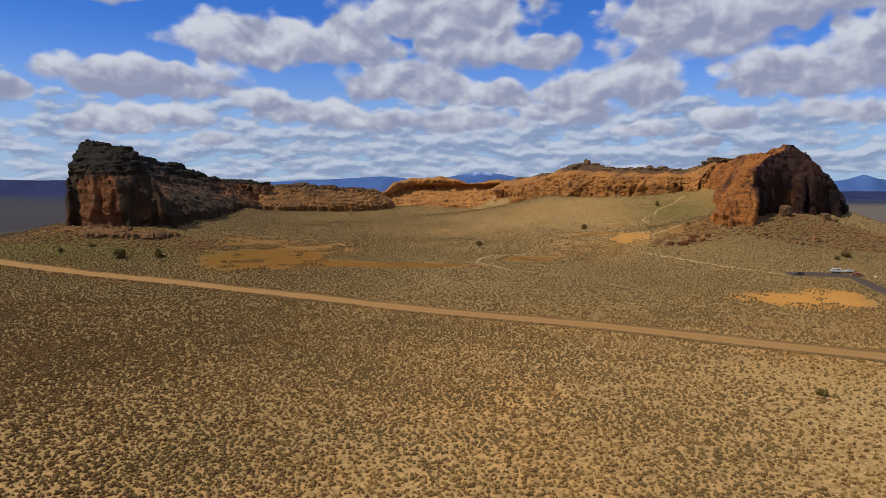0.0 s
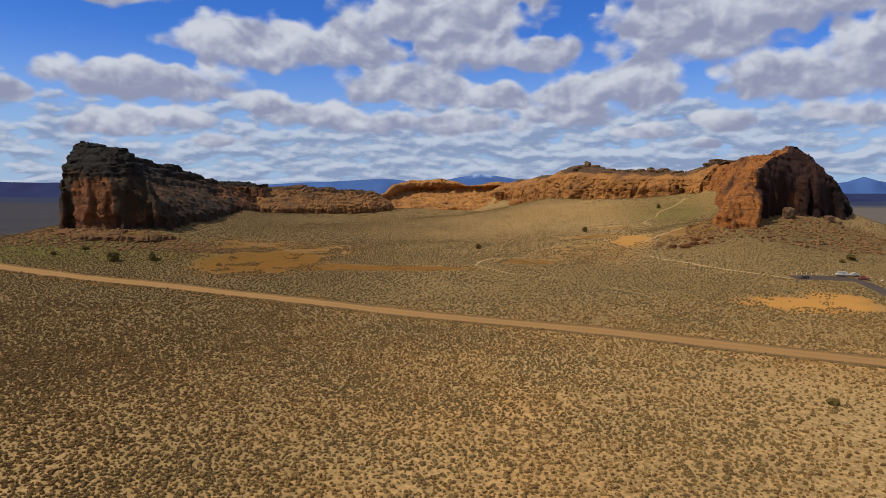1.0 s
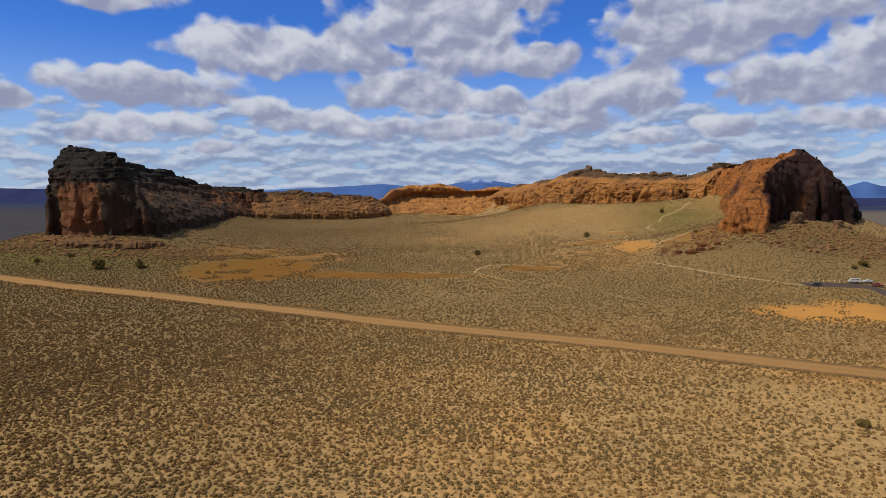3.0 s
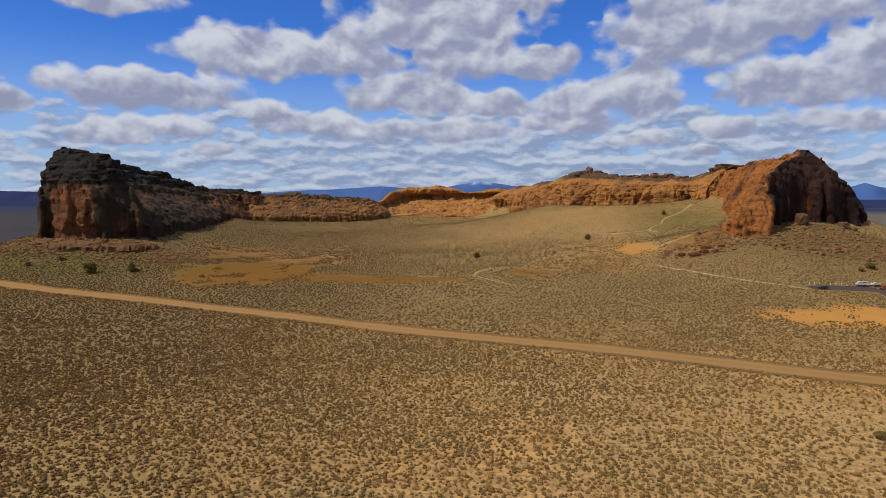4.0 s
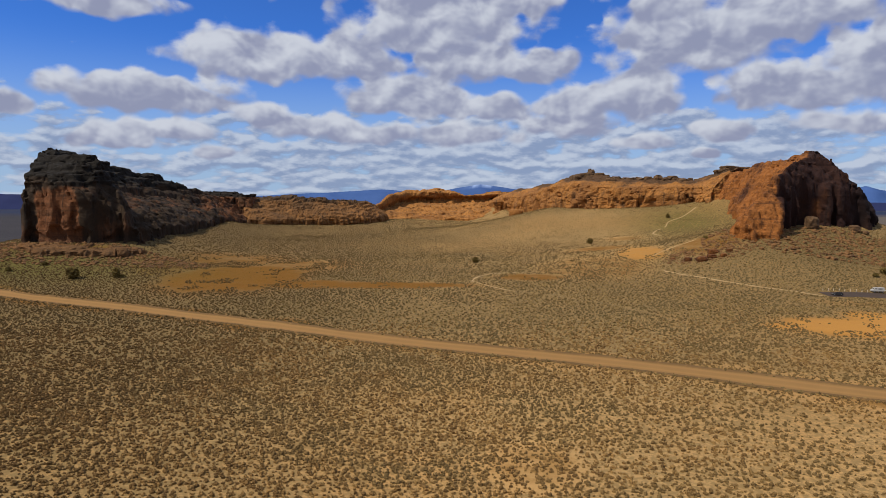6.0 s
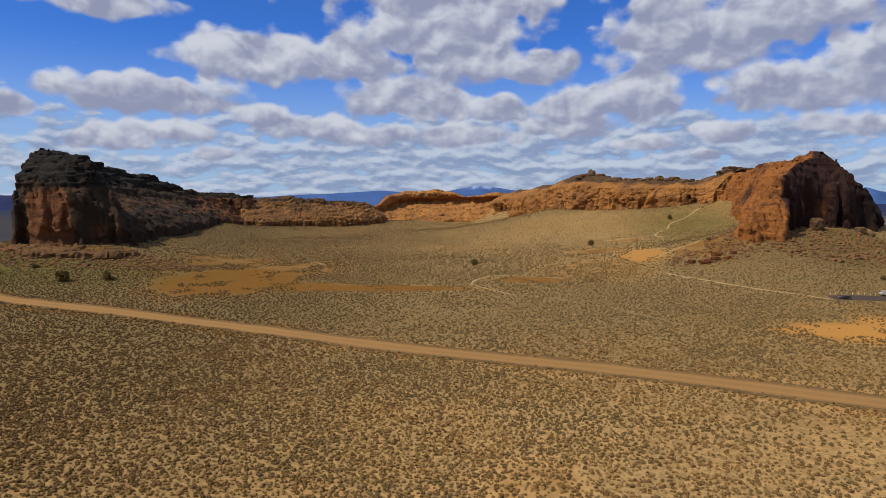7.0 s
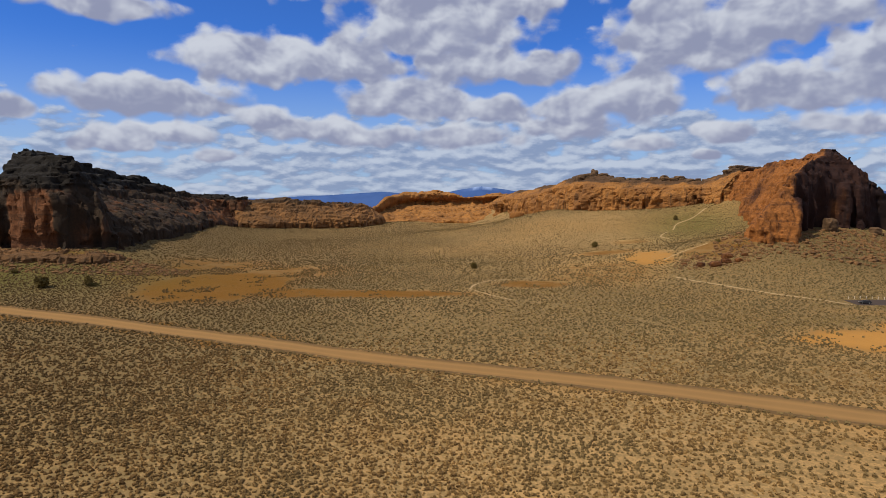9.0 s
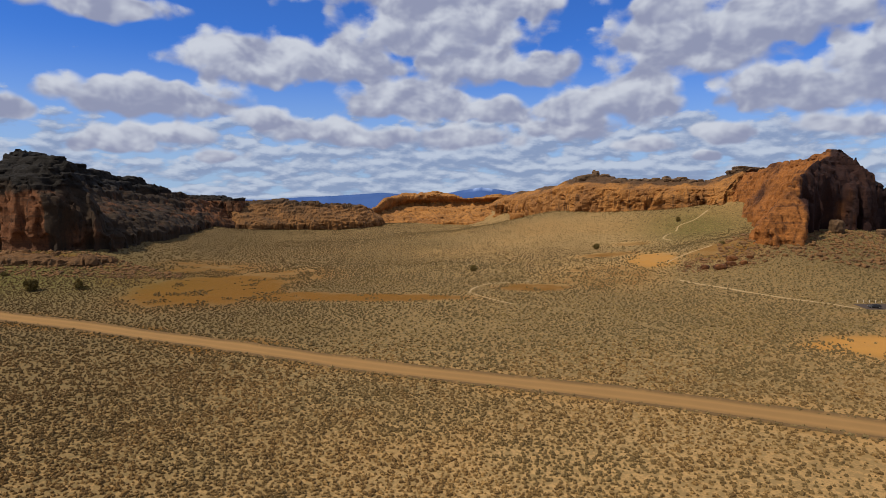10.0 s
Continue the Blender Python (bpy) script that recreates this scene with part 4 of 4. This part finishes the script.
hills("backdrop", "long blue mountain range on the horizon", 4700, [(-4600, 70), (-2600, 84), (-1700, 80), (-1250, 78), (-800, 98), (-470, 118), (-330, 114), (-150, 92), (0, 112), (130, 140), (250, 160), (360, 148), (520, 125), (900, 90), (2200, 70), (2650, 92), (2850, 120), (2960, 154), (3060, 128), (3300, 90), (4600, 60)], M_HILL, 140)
hills("backdrop", "dark blue ridge low on the horizon, cloud shade in its colour", 4150, [(-4600, 60), (-3400, 74), (-2600, 80), (-2000, 78), (-1500, 66), (-1000, 30), (-500, 8), (600, 2), (1700, 20), (2300, 34), (3000, 40), (4600, 36)], M_RIDGE)
rock_wall("rock_ledge", [(-246, 420, 5, 22.8, 0, 3, 0.8), (-230, 415, 7, 22.0, 0, 4, 0.8), (-206, 414, 8, 21.0, 0, 4, 0.8), (-188, 420, 7, 19.8, 0, 3, 0.8), (-178, 428, 4, 19, 0, 2, 0.8)],
          M_BROWN, "low broken red-brown ledge at the foot of the dark cliff", 0.8, 1.4, 5, 0.5, seed=12, cap_height=1.2, lumps=2.4, pillars=2.0, tones=lambda x, y, share: 0.6 + 0.3 * share)



# ---- boulders ----
def boulder_mesh(seed, sx, sy, sz, mat, dark, lumps=3):
    bm = bmesh.new()
    bmesh.ops.create_icosphere(bm, subdivisions=lumps, radius=1.0)
    co = np.array([v.co[:] for v in bm.verts])
    r = 1 + 0.28 * fbm(co[:, 0] * 1.1 + seed, co[:, 1] * 1.1, co[:, 2] * 1.1, 4, seed)
    _, _, tone = cells(co[:, 0] * 1.3 + seed, co[:, 1] * 1.3, co[:, 2] * 1.3, seed)
    r = r + 0.16 * (tone - 0.5)
    co = co * r[:, None]
    co = np.sign(co) * np.minimum(np.abs(co), 0.78 + 0.12 * np.abs(fbm(co[:, :1] * 2 + seed, co[:, 1:2] * 2, co[:, 2:] * 2, 2, seed + 1))) * (sx, sy, sz)
    for v, c in zip(bm.verts, co):
        v.co = c
    me = bpy.data.meshes.new("boulder")
    bm.to_mesh(me)
    bm.free()
    me.attributes.new("cap", "FLOAT", "POINT").data.foreach_set("value", np.full(len(me.vertices), dark, np.float32))
    me.attributes.new("tone", "FLOAT", "POINT").data.foreach_set("value", np.full(len(me.vertices), 0.5, np.float32))
    me.materials.append(mat)
    return me


def boulder(x, y, z, size, mat, label, seed, name="boulder", dark=0.15):
    sx, sy, sz = size
    ob = new(name, boulder_mesh(seed, sx, sy, sz, mat, dark))
    ob.location = (x, y, z)
    return tagged(ob, label, "boulder")


def on_rock(x, y):
    """Height of the rock under a place in plan."""
    hit, place, *_ = scene.ray_cast(bpy.context.evaluated_depsgraph_get(), (x, y, 300), (0, 0, -1))
    return place.z


def on_ground(x, y, sink=0.0):
    return float(height(x, y)) - sink


boulder(221, 437, on_ground(221, 437) + 3.2, (4.4, 4.0, 5.2), M_BOULDER, "large pale brown boulder at the foot of the cliff", 3)
boulder(252, 446, on_ground(252, 446) + 1.2, (3.6, 3.2, 3.0), M_BOULDER, "pale weathered boulder on the debris slope", 4)
boulder(258, 445, on_ground(258, 445) + 0.8, (2.0, 2.2, 1.8), M_BOULDER, "small pale boulder on the debris slope", 5)
boulder(76, 742, on_ground(76, 742) + 2.0, (9, 6, 5.5), M_RIM, "isolated orange rock outcrop on the basin floor", 6)
for k, (x, y, r) in enumerate([(125, 399, 1.6), (131, 393, 2.6), (137, 390, 3.4), (143, 392, 2.8), (149, 391, 2.2), (146, 398, 3.0), (154, 396, 2.0)]):
    tagged(boulder(x, y, on_ground(x, y) + 0.15 * r, (r, r * 0.85, r * 0.62), M_RIGHT, "red-brown block fallen beside the trail", 80 + k), group="red blocks by the trail")
CAPS = [(150, 640, 6, 2.6), (166, 634, 4.0, 2.0), (179, 627, 3.6, 2.4), (188, 625, 4.2, 2.6), (200, 622, 5, 1.8)]
CAPS += [(138 + 6.2 * k, 664 - 3.7 * k - 12 * math.sin(k / 14 * math.pi), 3.6 + 1.6 * math.sin(k * 2.4), 1.5 + 0.5 * math.cos(k * 1.7)) for k in range(14)]
bpy.context.view_layer.update()
CREST = [(x, y, on_rock(x, y), r, h) for x, y, r, h in CAPS]
for n, (x, y, z, r, h) in enumerate(CREST):
    tagged(boulder(x, y, z - 0.1 * h, (r, r * 0.9, h * 1.25), M_BOULDER, "brown weathered slab on the rim's crest", 20 + n, "cap_rock", 0.45), category="boulder", group="blocks along the rim")


# ---- vegetation ----
rng = np.random.default_rng(5)


def bush_template(seed, tufts, rings, n=5):
    """A low ragged shrub of unit width: a lumpy dome and loose tufts."""
    r = np.random.default_rng(seed)
    verts, faces = [], []
    for k in range(rings):
        a = k / rings
        rad, z = 0.5 * math.cos(a * 1.35), 0.46 * math.sin(a * 1.4) - 0.05
        for j in range(n):
            t = 2 * math.pi * (j + 0.5 * (k % 2)) / n
            q = rad * (1 + r.uniform(-0.3, 0.25))
            verts.append((q * math.cos(t), q * math.sin(t), z * (1 + r.uniform(-0.2, 0.25))))
    verts.append((r.uniform(-0.08, 0.08), r.uniform(-0.08, 0.08), 0.45))
    for k in range(rings - 1):
        for j in range(n):
            a, b = k * n + j, k * n + (j + 1) % n
            faces += [(a, b, b + n), (a, b + n, a + n)]
    for j in range(n):
        faces.append(((rings - 1) * n + j, (rings - 1) * n + (j + 1) % n, len(verts) - 1))
    for _ in range(tufts):
        t, e = r.uniform(0, 2 * math.pi), r.uniform(0.05, 1.3)
        c = np.array([math.cos(t) * math.cos(e), math.sin(t) * math.cos(e), math.sin(e)]) * np.array([0.5, 0.5, 0.46])
        a, b = r.normal(0, 0.13, 3), r.normal(0, 0.13, 3)
        i = len(verts)
        verts += [tuple(c + a), tuple(c + b), tuple(c * 1.15 - a * 0.6 - b * 0.6)]
        faces.append((i, i + 1, i + 2))
    return np.array(verts), np.array(faces)


def scatter(name, label, x, y, size, templates, mat, tall=1.0):
    """Many shrubs as one mesh."""
    verts, faces, start = [], [], 0
    which = rng.integers(0, len(templates), len(x))
    z = height(x, y)
    for w, (tv, tf) in enumerate(templates):
        pick = np.nonzero(which == w)[0]
        turn = rng.uniform(0, 2 * np.pi, len(pick))
        c, s_ = np.cos(turn)[:, None], np.sin(turn)[:, None]
        sx, sz = size[pick][:, None] * rng.uniform(0.8, 1.25, (len(pick), 1)), size[pick][:, None] * tall * rng.uniform(0.75, 1.2, (len(pick), 1))
        vx, vy = tv[None, :, 0] * sx, tv[None, :, 1] * size[pick][:, None]
        P = np.stack([vx * c - vy * s_ + x[pick][:, None], vx * s_ + vy * c + y[pick][:, None], tv[None, :, 2] * sz + z[pick][:, None]], -1)
        F = tf[None] + (np.arange(len(pick)) * len(tv))[:, None, None] + start
        verts.append(P.reshape(-1, 3))
        faces.append(F.reshape(-1, 3))
        start += len(pick) * len(tv)
    ob = new(name, mesh_data(name, np.concatenate(verts), np.concatenate(faces), mat, False))
    return tagged(ob, label, "shrubs", kind="stuff")


FEET = [LEFT_FOOT, FAR_BACK, RIGHT_BACK, RIGHT_FOOT]


def field(y0, y1, gap):
    """Places for shrubs: a jittered lattice, thinned over bare clay, roads, paths and rock."""
    ys = np.arange(y0, y1, gap)
    xs = np.arange(-360, 330, gap)
    x, y = (c.ravel() for c in np.meshgrid(xs, ys))
    x, y = x + 0.5 * gap * (np.round(y / gap) % 2) + rng.uniform(-0.52, 0.52, x.size) * gap, y + rng.uniform(-0.52, 0.52, x.size) * gap
    keep = (np.abs(x + 3) < 0.72 * np.maximum(y, 75) + 12)
    x, y = x[keep], y[keep]
    thin = 0.08 * sstep(240, 300, y) + 0.75 + 0.10 * sstep(10, -80, x) * sstep(110, 190, y) + 0.15 * fbm(x / 16, y / 16, 0, 3, 41) + 0.22 * vnoise(x / 60, y / 60, 0, 44)
    raw = bareness(x, y)
    raw = raw + (0.1 + 0.6 * sstep(0.4, 0.65, raw)) * fbm(x / 9, y / 9, 0, 3, 43)
    chance = thin * (1 - sstep(0.4, 0.78, raw) * 0.99) * (1 - 0.62 * sstep(15, 75, x - 0.15 * y + 12 * vnoise(x / 20, y / 20, 0, 66)) * sstep(215, 165, y))
    keep = rng.random(x.size) < chance
    keep &= line_distance(x, y, ROAD) > 5.9
    keep &= line_distance(x, y, PARKING) > 4.5
    for line in TRAILS:
        keep &= line_distance(x, y, line) > 0.9
    keep &= (line_distance(x, y, LEFT_FOOT) > 16) & (line_distance(x, y, RIGHT_FOOT) > 8)
    return x[keep], y[keep]


NEAR = [bush_template(s_, 6, 2, 6) for s_ in range(8)]
MID = [bush_template(20 + s_, 1, 2) for s_ in range(6)]
FAR = [bush_template(40 + s_, 0, 2, 4) for s_ in range(6)]
x, y = field(92, 292, 0.88)
keep = rng.random(len(x)) < sstep(292, 225, y)
x, y = x[keep], y[keep]
scatter("sagebrush", "dense low grey-brown sagebrush scrub on tan soil", x, y, (0.42 + 0.62 * rng.random(len(x)) ** 1.5) * (1 + 0.1 * sstep(10, -80, x)), NEAR, M_SAGE, 1.25)
x, y = field(225, 520, 1.3)
keep = rng.random(len(x)) < sstep(225, 285, y) * sstep(520, 400, y)
x, y = x[keep], y[keep]
scatter("sagebrush", "grey-olive sagebrush scrub beyond the road", x, y, 0.5 + 0.75 * rng.random(len(x)) ** 1.6, MID, M_SCRUB, 1.2)
x, y = field(400, 850, 1.75)
keep = (rng.random(len(x)) < sstep(400, 520, y)) & (np.abs(x) < np.where(y < 560, 330, 210))
scatter("sagebrush", "sparse sagebrush on the basin floor", x[keep], y[keep], 0.55 + 0.8 * rng.random(int(keep.sum())) ** 1.5, FAR, M_SCRUB)


x, y = field(-40, 92, 1.5)
scatter("sagebrush", "low sagebrush on the plain below the viewpoint", x, y, 0.5 + 0.8 * rng.random(len(x)) ** 1.7, MID, M_SAGE, 1.2)
verge = curve_points(ROAD, 0.8)
verge = verge[(verge[:, 0] > -330) & (verge[:, 0] < 260)]
run = np.gradient(verge, axis=0)
run /= np.linalg.norm(run, axis=1)[:, None]
flank = np.stack([-run[:, 1], run[:, 0]], -1)
both = np.concatenate([verge + flank * rng.uniform(4.9, 7.0, (len(verge), 1)), verge - flank * rng.uniform(4.9, 6.8, (len(verge), 1))])
both = both[rng.random(len(both)) < 0.7]
scatter("sagebrush", "line of dark scrub along the road's verges", both[:, 0], both[:, 1], 0.6 + 0.9 * rng.random(len(both)) ** 1.5, MID, M_SCRUB, 1.2)


def debris(name, label, cx, cy, rx, ry, count, low, high, mat):
    a, r = rng.uniform(0, 2 * np.pi, count), np.sqrt(rng.random(count))
    x, y = cx + rx * r * np.cos(a), cy + ry * r * np.sin(a)
    stones = []
    for k in range(6):
        bm = bmesh.new()
        bmesh.ops.create_icosphere(bm, subdivisions=1, radius=0.55)
        q = np.random.default_rng(100 + k)
        v = np.array([p.co[:] for p in bm.verts]) * q.uniform(0.65, 1.2, (len(bm.verts), 1)) * (1, 0.8, 0.75)
        f = np.array([[p.index for p in face.verts] for face in bm.faces])
        bm.free()
        stones.append((v, f))
    ob = scatter(name, label, x, y, low + (high - low) * rng.random(count) ** 3, stones, mat)
    ob["category"] = "rubble"
    return ob


debris("rubble", "brown rubble on the debris slope below the domed cliff", 222, 414, 76, 32, 2600, 0.4, 3.6, M_RUBBLE)
debris("rubble", "fallen dark and red blocks below the cliff", -210, 412, 78, 20, 2600, 0.4, 3.0, M_RUBBLE)
debris("rubble", "red-brown rubble by the buttress", 142, 398, 24, 13, 420, 0.5, 2.6, M_RUBBLE)


def juniper(x, y, tall, wide, label, seed):
    """A juniper: a tapered trunk with limbs and a crown of many small sprays."""
    r = np.random.default_rng(seed)
    root = new("juniper_tree")
    root.location = (x, y, on_ground(x, y, 0.1))
    bm = bmesh.new()
    ends = [((0, 0, 0), (0.1 * wide * r.uniform(-1, 1), 0.1 * wide * r.uniform(-1, 1), tall * 0.7), 0.06 * tall, 0.02 * tall)]
    for k in range(7):
        t = 2 * math.pi * k / 7 + r.uniform(-0.3, 0.3)
        z0 = tall * r.uniform(0.08, 0.4)
        ends.append(((0, 0, z0), (0.4 * wide * math.cos(t), 0.4 * wide * math.sin(t), z0 + tall * r.uniform(0.15, 0.35)), 0.028 * tall, 0.008 * tall))
    for p0, p1, r0, r1 in ends:
        p0, p1 = Vector(p0), Vector(p1)
        q = (p1 - p0).to_track_quat("Z", "Y")
        ring = []
        for p, rad in ((p0, r0), (p0.lerp(p1, 0.5) + Vector((0.02 * tall, 0, 0)), (r0 + r1) / 2), (p1, r1)):
            ring.append([bm.verts.new(p + q @ Vector((rad * math.cos(a), rad * math.sin(a), 0))) for a in np.linspace(0, 2 * math.pi, 7)[:-1]])
        for low, high in zip(ring, ring[1:]):
            for i in range(6):
                bm.faces.new((low[i], low[(i + 1) % 6], high[(i + 1) % 6], high[i]))
    part("trunk", bm, M_BARK, root)
    n = 2200
    d = r.normal(0, 1, (n, 3))
    d /= np.linalg.norm(d, axis=1)[:, None]
    lump = 1 + 0.2 * fbm(d[:, 0] * 1.8 + seed, d[:, 1] * 1.8, d[:, 2] * 1.8, 3, seed)
    c = d * lump[:, None] * (0.55 + 0.45 * r.random((n, 1)) ** 0.5) * (wide / 2, wide / 2, tall * 0.47) + (0, 0, tall * 0.52)
    c[:, 2] = np.maximum(c[:, 2], 0.12)
    a, b = r.normal(0, 0.055 * wide, (n, 3)), r.normal(0, 0.04 * wide, (n, 3))
    verts = np.stack([c + a, c + b, c - a, c - b], 1).reshape(-1, 3)
    part_mesh("crown", mesh_data("crown", verts, np.arange(4 * n).reshape(n, 4), M_JUNIPER, False), root)
    return tagged(root, label, "tree")


juniper(-184.5, 366, 5.6, 5.6, "rounded dark green juniper on the plain", 1)
juniper(-165, 370, 5.4, 3.4, "narrow dark green juniper on the plain", 2)
for k, (x, y, h, w) in enumerate([(18.5, 426, 3.4, 3.4), (101, 496, 3.8, 3.6), (173, 552, 3.6, 2.8), (222, 371, 3.0, 4.6), (-163, 372, 1.2, 3.8), (-226, 380, 2.2, 2.6), (214, 366, 2.0, 2.6),
                                  (88, 158, 1.5, 2.6), (-214, 392, 1.8, 3.0), (152, 424, 1.8, 2.6)]):
    tagged(juniper(x, y, h, w, "small dark round juniper bush", 10 + k), group="scattered junipers")


# ---- turnaround: posts and parked vehicles ----
M_POST = plain("weathered_post", (0.55, 0.47, 0.36), 0.9)
M_GLASS, glt, glb = material("dark_window", 0.08)
glb.inputs["Base Color"].default_value = (0.02, 0.025, 0.03, 1)
glb.inputs["Specular IOR Level"].default_value = 0.6
M_TYRE = plain("tyre_rubber", (0.02, 0.02, 0.02), 0.9)
M_CHROME = plain("wheel_metal", (0.5, 0.5, 0.52), 0.35, 0.9)
M_RED_LAMP = plain("tail_lamp", (0.35, 0.02, 0.015), 0.3)
M_LAMP = plain("head_lamp", (0.75, 0.75, 0.72), 0.2)
PAINT = {"white": plain("white_paint", (0.40, 0.385, 0.36), 0.35, vary=0.05), "red": plain("red_paint", (0.16, 0.035, 0.028), 0.35, vary=0.08), "black": plain("black_paint", (0.03, 0.03, 0.033), 0.3, vary=0.1)}


def fence_post(x, y):
    root = new("fence_post")
    root.location = (x, y, on_ground(x, y, 0.15))
    bm = bmesh.new()
    bmesh.ops.create_cone(bm, cap_ends=True, segments=8, radius1=0.14, radius2=0.12, depth=1.2, matrix=Matrix.Translation((0, 0, 0.6)))
    part("post", bm, M_POST, root)
    bm = bmesh.new()
    bmesh.ops.create_cone(bm, cap_ends=True, segments=8, radius1=0.12, radius2=0.05, depth=0.08, matrix=Matrix.Translation((0, 0, 1.24)))
    part("post_cap", bm, M_POST, root)
    return tagged(root, "pale weathered wooden post beside the asphalt", "post", "posts along the turnaround")


for k in range(13):
    s_ = k / 12
    fence_post(174 + 33 * s_, 341.5 + 4 * s_ + 0.3 * math.sin(7 * s_))


def prism(profile, half):
    """A body from a side profile (y, z), drawn in a little at the top."""
    bm = bmesh.new()
    top = max(p[1] for p in profile)
    rows = []
    for side in (-1, 1):
        rows.append([bm.verts.new((side * half * (1 - 0.14 * max(0, (z - 0.95)) / top), y, z)) for y, z in profile])
    n = len(profile)
    for i in range(n):
        bm.faces.new((rows[0][i], rows[0][(i + 1) % n], rows[1][(i + 1) % n], rows[1][i]))
    bm.faces.new(rows[0][::-1])
    bm.faces.new(rows[1])
    bmesh.ops.recalc_face_normals(bm, faces=bm.faces)
    bmesh.ops.bevel(bm, geom=list(bm.edges), offset=0.05, segments=2, affect="EDGES")
    return bm


def box(bm, cx, cy, cz, sx, sy, sz):
    bmesh.ops.create_cube(bm, size=1, matrix=Matrix.Translation((cx, cy, cz)) @ Matrix.Diagonal((sx, sy, sz, 1)))


SHAPES = {
    "pickup_truck": ([(-2.7, 0.45), (2.7, 0.45), (2.75, 0.95), (1.6, 1.08), (0.85, 1.75), (-0.7, 1.78), (-0.85, 1.1), (-2.75, 1.08)], 0.98, ((0.05, 1.42, 1.35, 0.5),), 1.75),
    "car": ([(-2.2, 0.35), (2.2, 0.35), (2.25, 0.8), (1.1, 0.95), (0.4, 1.5), (-1.4, 1.5), (-2.1, 0.98), (-2.25, 0.85)], 0.9, ((-0.5, 1.2, 1.5, 0.38),), 1.4),
    "camper_van": ([(-2.7, 0.5), (2.7, 0.5), (2.75, 1.1), (2.1, 1.35), (1.7, 2.1), (-2.65, 2.2), (-2.7, 1.3)], 1.0, ((1.1, 1.6, 0.8, 0.5), (-0.8, 1.62, 1.8, 0.45)), 1.7),
}


def vehicle(kind, paint, x, y, turn, label):
    profile, half, windows, axle = SHAPES[kind]
    root = new(kind)
    root.location, root.rotation_euler = (x, y, on_ground(x, y) + 0.2), (0, 0, radians(turn))
    part("body", prism(profile, half), PAINT[paint], root)
    for cy, cz, ly, lz in windows:
        for side in (-1, 1):
            bm = bmesh.new()
            box(bm, side * half * 0.93, cy, cz, 0.06, ly, lz)
            part("window", bm, M_GLASS, root, "dark tinted window")
    bm = bmesh.new()
    front = max(cy + ly / 2 for cy, cz, ly, lz in windows) + 0.25
    box(bm, 0, front + 0.12, windows[0][1] + 0.02, half * 1.5, 0.16, windows[0][3])
    part("windscreen", bm, M_GLASS, root, "dark windscreen")
    for side in (-1, 1):
        for wy in (-axle, axle):
            bm = bmesh.new()
            bmesh.ops.create_cone(bm, cap_ends=True, segments=18, radius1=0.36, radius2=0.36, depth=0.24, matrix=Matrix.Translation((side * (half - 0.06), wy, 0.36)) @ Matrix.Rotation(math.pi / 2, 4, "Y"))
            bmesh.ops.bevel(bm, geom=[e for e in bm.edges if e.calc_length() < 0.2], offset=0.03, segments=1, affect="EDGES")
            tyre = part("wheel", bm, M_TYRE, root)
            bm = bmesh.new()
            bmesh.ops.create_cone(bm, cap_ends=True, segments=12, radius1=0.2, radius2=0.17, depth=0.05, matrix=Matrix.Translation((side * (half + 0.075), wy, 0.36)) @ Matrix.Rotation(side * math.pi / 2, 4, "Y"))
            part("rim", bm, M_CHROME, tyre)
        ends = profile[1][0], profile[0][0]
        for ey, mat, nm in ((ends[0] + 0.03, M_LAMP, "headlight"), (ends[1] - 0.03, M_RED_LAMP, "tail_light")):
            bm = bmesh.new()
            box(bm, side * half * 0.72, ey, 0.78, 0.3, 0.06, 0.16)
            part(nm, bm, mat, root)
    return tagged(root, label, kind.split("_")[-1])


vehicle("car", "black", 176.5, 334.5, 80, "black car parked at the end of the asphalt")
vehicle("camper_van", "white", 201, 344.5, 84, "white camper van parked beside the turnaround")
vehicle("pickup_truck", "white", 208.5, 346, 96, "white pickup parked behind the camper van")
vehicle("pickup_truck", "red", 210.5, 341, 70, "dark red pickup parked at the bend of the asphalt")


def utility_pole(x, y):
    root = new("utility_pole")
    root.location = (x, y, on_ground(x, y, 0.3))
    bm = bmesh.new()
    bmesh.ops.create_cone(bm, cap_ends=True, segments=10, radius1=0.15, radius2=0.1, depth=8.0, matrix=Matrix.Translation((0, 0, 4.0)))
    part("pole", bm, M_BARK, root)
    bm = bmesh.new()
    box(bm, 0, 0, 7.4, 1.8, 0.12, 0.14)
    part("crossarm", bm, M_BARK, root)
    return tagged(root, "thin brown wooden pole beside the turnaround", "pole")


utility_pole(222, 352)
for k, (x, y, r) in enumerate([(219, 340, 0.9), (223, 341.5, 0.7), (226, 338, 0.8), (216.5, 345, 0.6), (229, 340, 0.6)]):
    tagged(boulder(x, y, on_ground(x, y) + 0.3 * r, (r * 0.8, r * 0.7, r * 0.5), M_POST, "pale boulder beside the turnaround", 60 + k), group="pale boulders")
